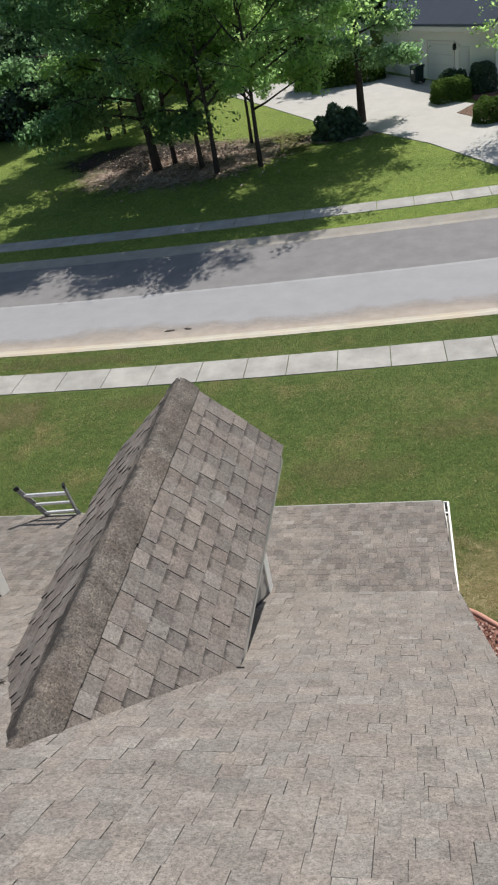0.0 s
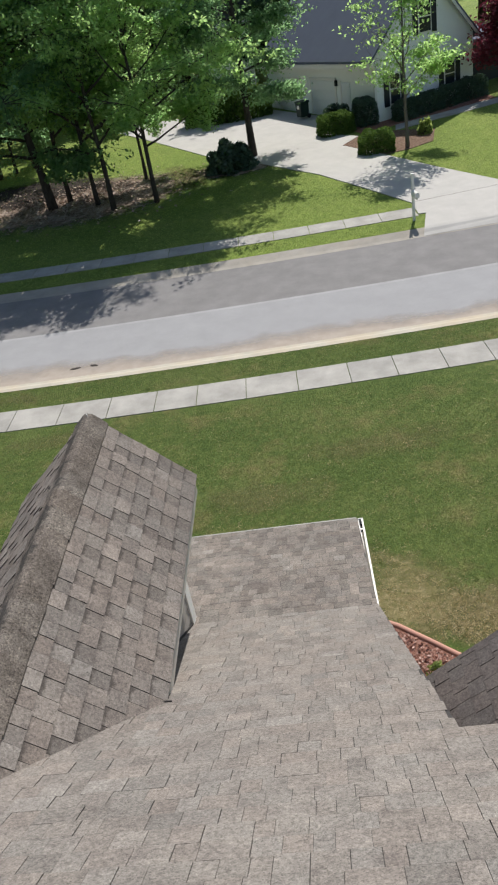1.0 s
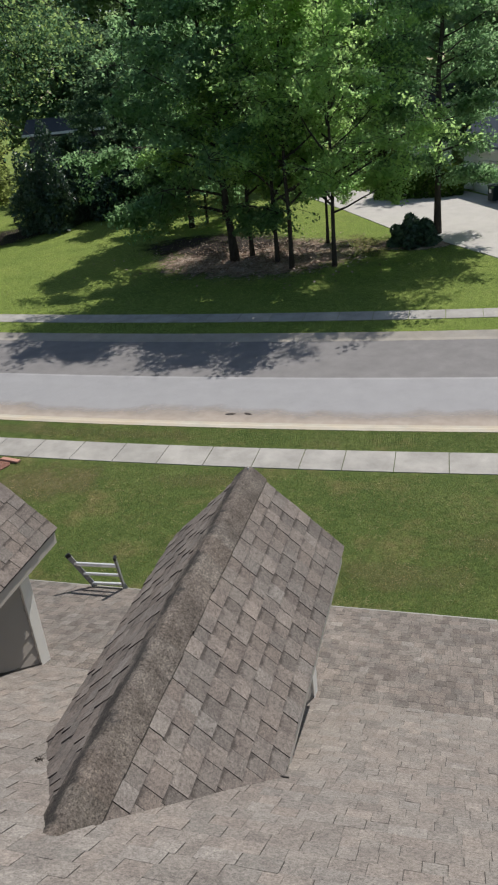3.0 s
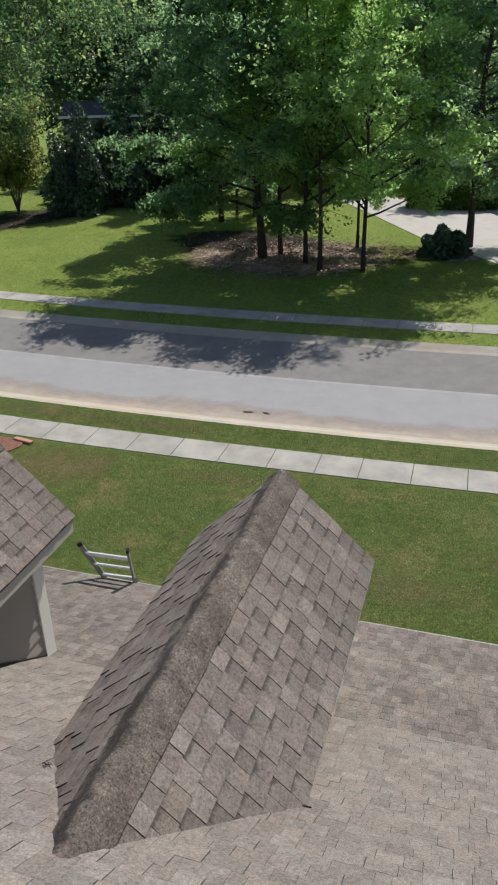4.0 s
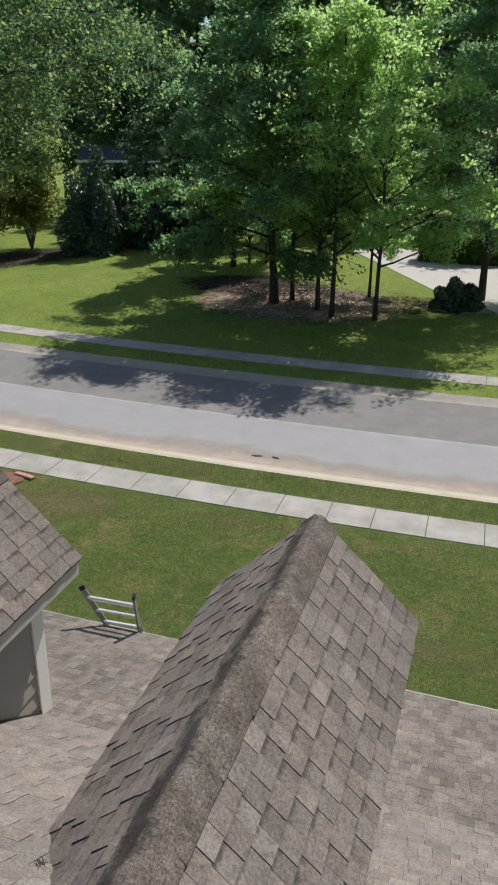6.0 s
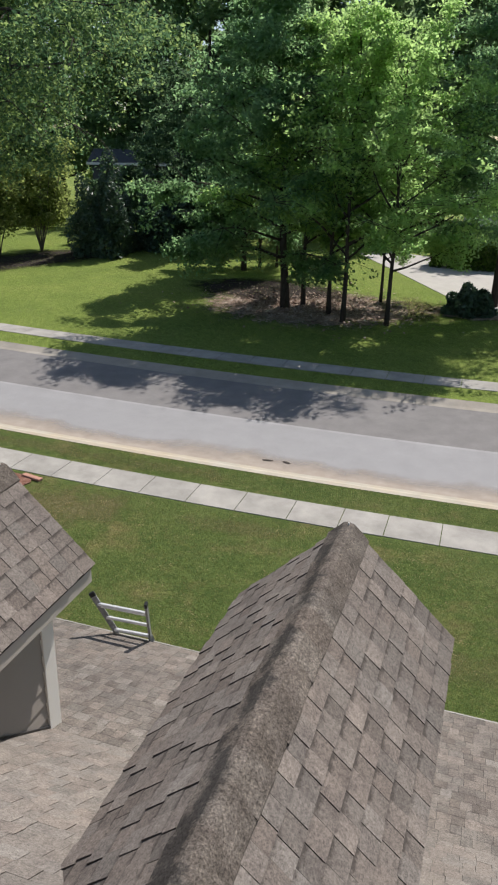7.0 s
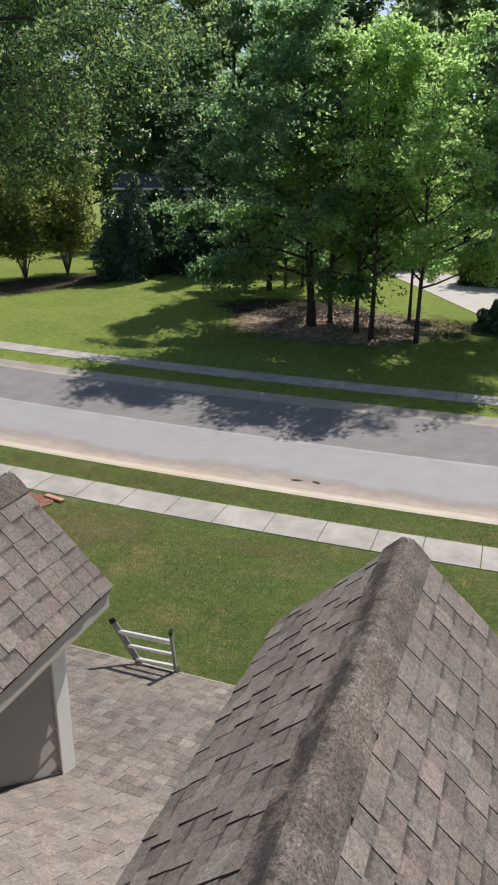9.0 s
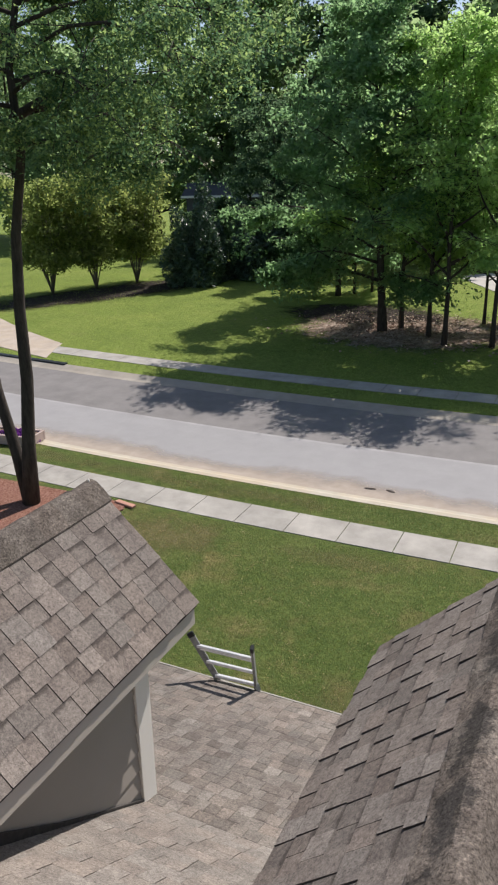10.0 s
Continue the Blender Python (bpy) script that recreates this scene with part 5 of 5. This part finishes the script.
def distant_house(x, y, turn, wide, label, drop=-1.2, paint_=GREYROOF):
    t = thing("distant_house", label, "house", at=put(x, y, turn, drop))
    part("wall", boxes((-wide / 2, wide / 2, 0, 8, -1, 6.9)), paint_, t)
    prof = [(-0.6, 6.85), (4.0, 8.3), (8.6, 6.85)]
    part("roof", prism(prof, wide + 1, lambda u, v, q: (-wide / 2 - 0.5 + q, u, v)), GREYROOF, t)
    part("gutter", boxes((-wide / 2 - 0.5, wide / 2 + 0.5, -0.75, -0.6, 6.7, 6.95)), WHITE, t)
    for i in range(3):
        x0 = (i - 1) * wide * 0.3 - 0.5
        w = part("window", boxes((x0, x0 + 1.0, -0.04, 0.02, 3.9, 5.4)), WHITE, t)
        part("pane", boxes((x0 + 0.08, x0 + 0.92, -0.05, -0.03, 3.98, 5.32)), GLASS, w)


distant_house(-35.0, 80.0, 20, 18, "dark-walled house with a white gutter behind the evergreens")
distant_house(-1.4, 72.5, 4, 4, "white house glimpsed beyond the clipped hedge", -1.6, FARWHITE)


def wheelie_bin(x, y, turn):
    t = thing("wheelie_bin", "dark green wheeled rubbish bin beside the garage door", "bin", at=put(x, y, turn, 0.05))
    prof = [(-0.27, 0.12), (0.27, 0.12), (0.34, 1.0), (-0.34, 1.0)]
    part("body", prism(prof, 0.62, lambda u, v, q: (u, -0.31 + q, v)), BIN, t)
    part("lid", boxes((-0.37, 0.37, -0.36, 0.38, 1.0, 1.08), bevel=0.025), BIN, t)
    part("handle", boxes((-0.3, 0.3, 0.38, 0.43, 0.93, 0.98), bevel=0.01), BIN, t)
    for s in (-1, 1):
        part("wheel", tube_mesh("wheel", [([(s * 0.29, 0.27, 0.14), (s * 0.36, 0.27, 0.14)], [0.14, 0.14], 14)], BLACKP, False), None, t)
    part("sticker", boxes((-0.12, 0.14, -0.345, -0.325, 0.62, 0.84)), WHITE, t, "pale sticker")


wheelie_bin(3.75, 53.6, -60)


def mailbox(x, y):
    t = thing("mailbox", "white mailbox on a post beside the kerb", "mailbox", at=put(x, y, 10, -0.02))
    part("post", boxes((-0.05, 0.05, -0.05, 0.05, 0, 1.85), bevel=0.006), WHITE, t)
    part("finial", boxes((-0.065, 0.065, -0.065, 0.065, 1.85, 1.9), bevel=0.012), WHITE, t)
    part("arm", boxes((-0.03, 0.03, -0.5, 0.1, 0.98, 1.04), bevel=0.004), WHITE, t)
    prof = [(-0.09, 1.05), (0.09, 1.05), (0.09, 1.17), (0.06, 1.235), (0, 1.26), (-0.06, 1.235), (-0.09, 1.17)]
    part("box", prism(prof, 0.5, lambda u, v, q: (u, -0.52 + q, v)), WHITE, t)


mailbox(7.06, 30.35)


# ---- small things along the street ----
def storm_drain():
    t = thing("storm_drain", "dark storm drain inlet set into the far kerb", "drain", kind="structure", at=pose(0, 0, 0))
    for i in range(12):
        xa, xb = -29.6 + i * 0.5, -29.12 + i * 0.5
        ya, yb = 28.93 + bend(xa), 28.93 + bend(xb)
        bm = bmesh.new()
        q = [(xa, ya - 0.02), (xb, yb - 0.02), (xb, yb + 0.25), (xa, ya + 0.25)]
        lo = [bm.verts.new((x, y, ground_z(x, y) - 0.14)) for x, y in q]
        hi = [bm.verts.new((x, y, ground_z(x, y) + 0.05)) for x, y in q]
        bm.faces.new(hi)
        for k in range(4):
            bm.faces.new((lo[k], lo[(k + 1) % 4], hi[(k + 1) % 4], hi[k]))
        part("drain_throat", bm, SHUTTER, t)


storm_drain()
pl = thing("planter", "low planter box with purple flowers beside the kerb", "planter", at=put(-18.6, 20.7, 8, 0.0))
for s in (-1, 1):
    part("side", boxes((-0.95, 0.95, s * 0.42 - 0.05, s * 0.42 + 0.05, 0, 0.34), bevel=0.012), TERRA, pl)
    part("end", boxes((s * 0.9 - 0.05, s * 0.9 + 0.05, -0.37, 0.37, 0, 0.34), bevel=0.012), TERRA, pl)
part("soil", boxes((-0.86, 0.86, -0.37, 0.37, 0.02, 0.28)), LITTER, pl)
part("flowers", shrub_mesh(99, 0.8, 0.34, 0.45, 1600, 0.07, PURPLE), None, pl, "small purple flowers")
bm = boxes((-0.36, 0.36, -0.09, 0.09, 0, 0.075), bevel=0.015)
tagged(part("edging_stone", bm, BRICKRED, at=pose(-11.75, 17.62, 0.02, 0, 0, -12)), "pink edging stone at the corner of the mulch bed", "stone")
for x, y, a, w in ((-5.57, 21.48, 8, 0.2), (-4.96, 21.52, -20, 0.16)):
    bm = bmesh.new()
    bmesh.ops.create_icosphere(bm, subdivisions=2, radius=1.0, matrix=Matrix.Diagonal((w, 0.07, 0.025, 1)))
    tagged(part("road_debris", bm, BARK, at=pose(x, y, ground_z(x, y) - 0.09, 0, 0, a)), "small dark clod of debris lying on the road", "debris")

# ---- shingles of the roof ----
sl = math.hypot(1, MAIN)
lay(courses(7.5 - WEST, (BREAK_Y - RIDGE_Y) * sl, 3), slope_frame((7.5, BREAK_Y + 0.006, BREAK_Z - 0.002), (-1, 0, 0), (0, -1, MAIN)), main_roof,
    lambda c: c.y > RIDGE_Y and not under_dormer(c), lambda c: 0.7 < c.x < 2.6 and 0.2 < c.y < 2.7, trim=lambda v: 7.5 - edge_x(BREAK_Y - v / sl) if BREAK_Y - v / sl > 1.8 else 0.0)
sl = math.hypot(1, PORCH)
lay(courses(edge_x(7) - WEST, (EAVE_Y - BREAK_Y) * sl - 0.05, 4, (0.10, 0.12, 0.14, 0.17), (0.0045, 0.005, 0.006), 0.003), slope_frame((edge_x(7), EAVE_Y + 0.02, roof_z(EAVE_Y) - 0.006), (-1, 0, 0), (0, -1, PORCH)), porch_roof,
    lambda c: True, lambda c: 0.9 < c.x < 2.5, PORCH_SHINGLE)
back = bpy.data.objects["roof_back"]
lay(courses(7.5 - WEST, math.hypot(6.7, 4.5) - 0.05, 6), slope_frame((WEST, -9.0, roof_z(RIDGE_Y) - 4.498), (1, 0, 0), (0, 6.7, 4.5)), back, lambda c: True, lambda c: False)
ridge_run = tube_mesh("ridge_cap", [([(WEST, RIDGE_Y, roof_z(RIDGE_Y) - 0.02), (7.5, RIDGE_Y, roof_z(RIDGE_Y) - 0.02)], [0.06, 0.06], 8)], CAP)
part("ridge_cap", ridge_run, None, main_roof)
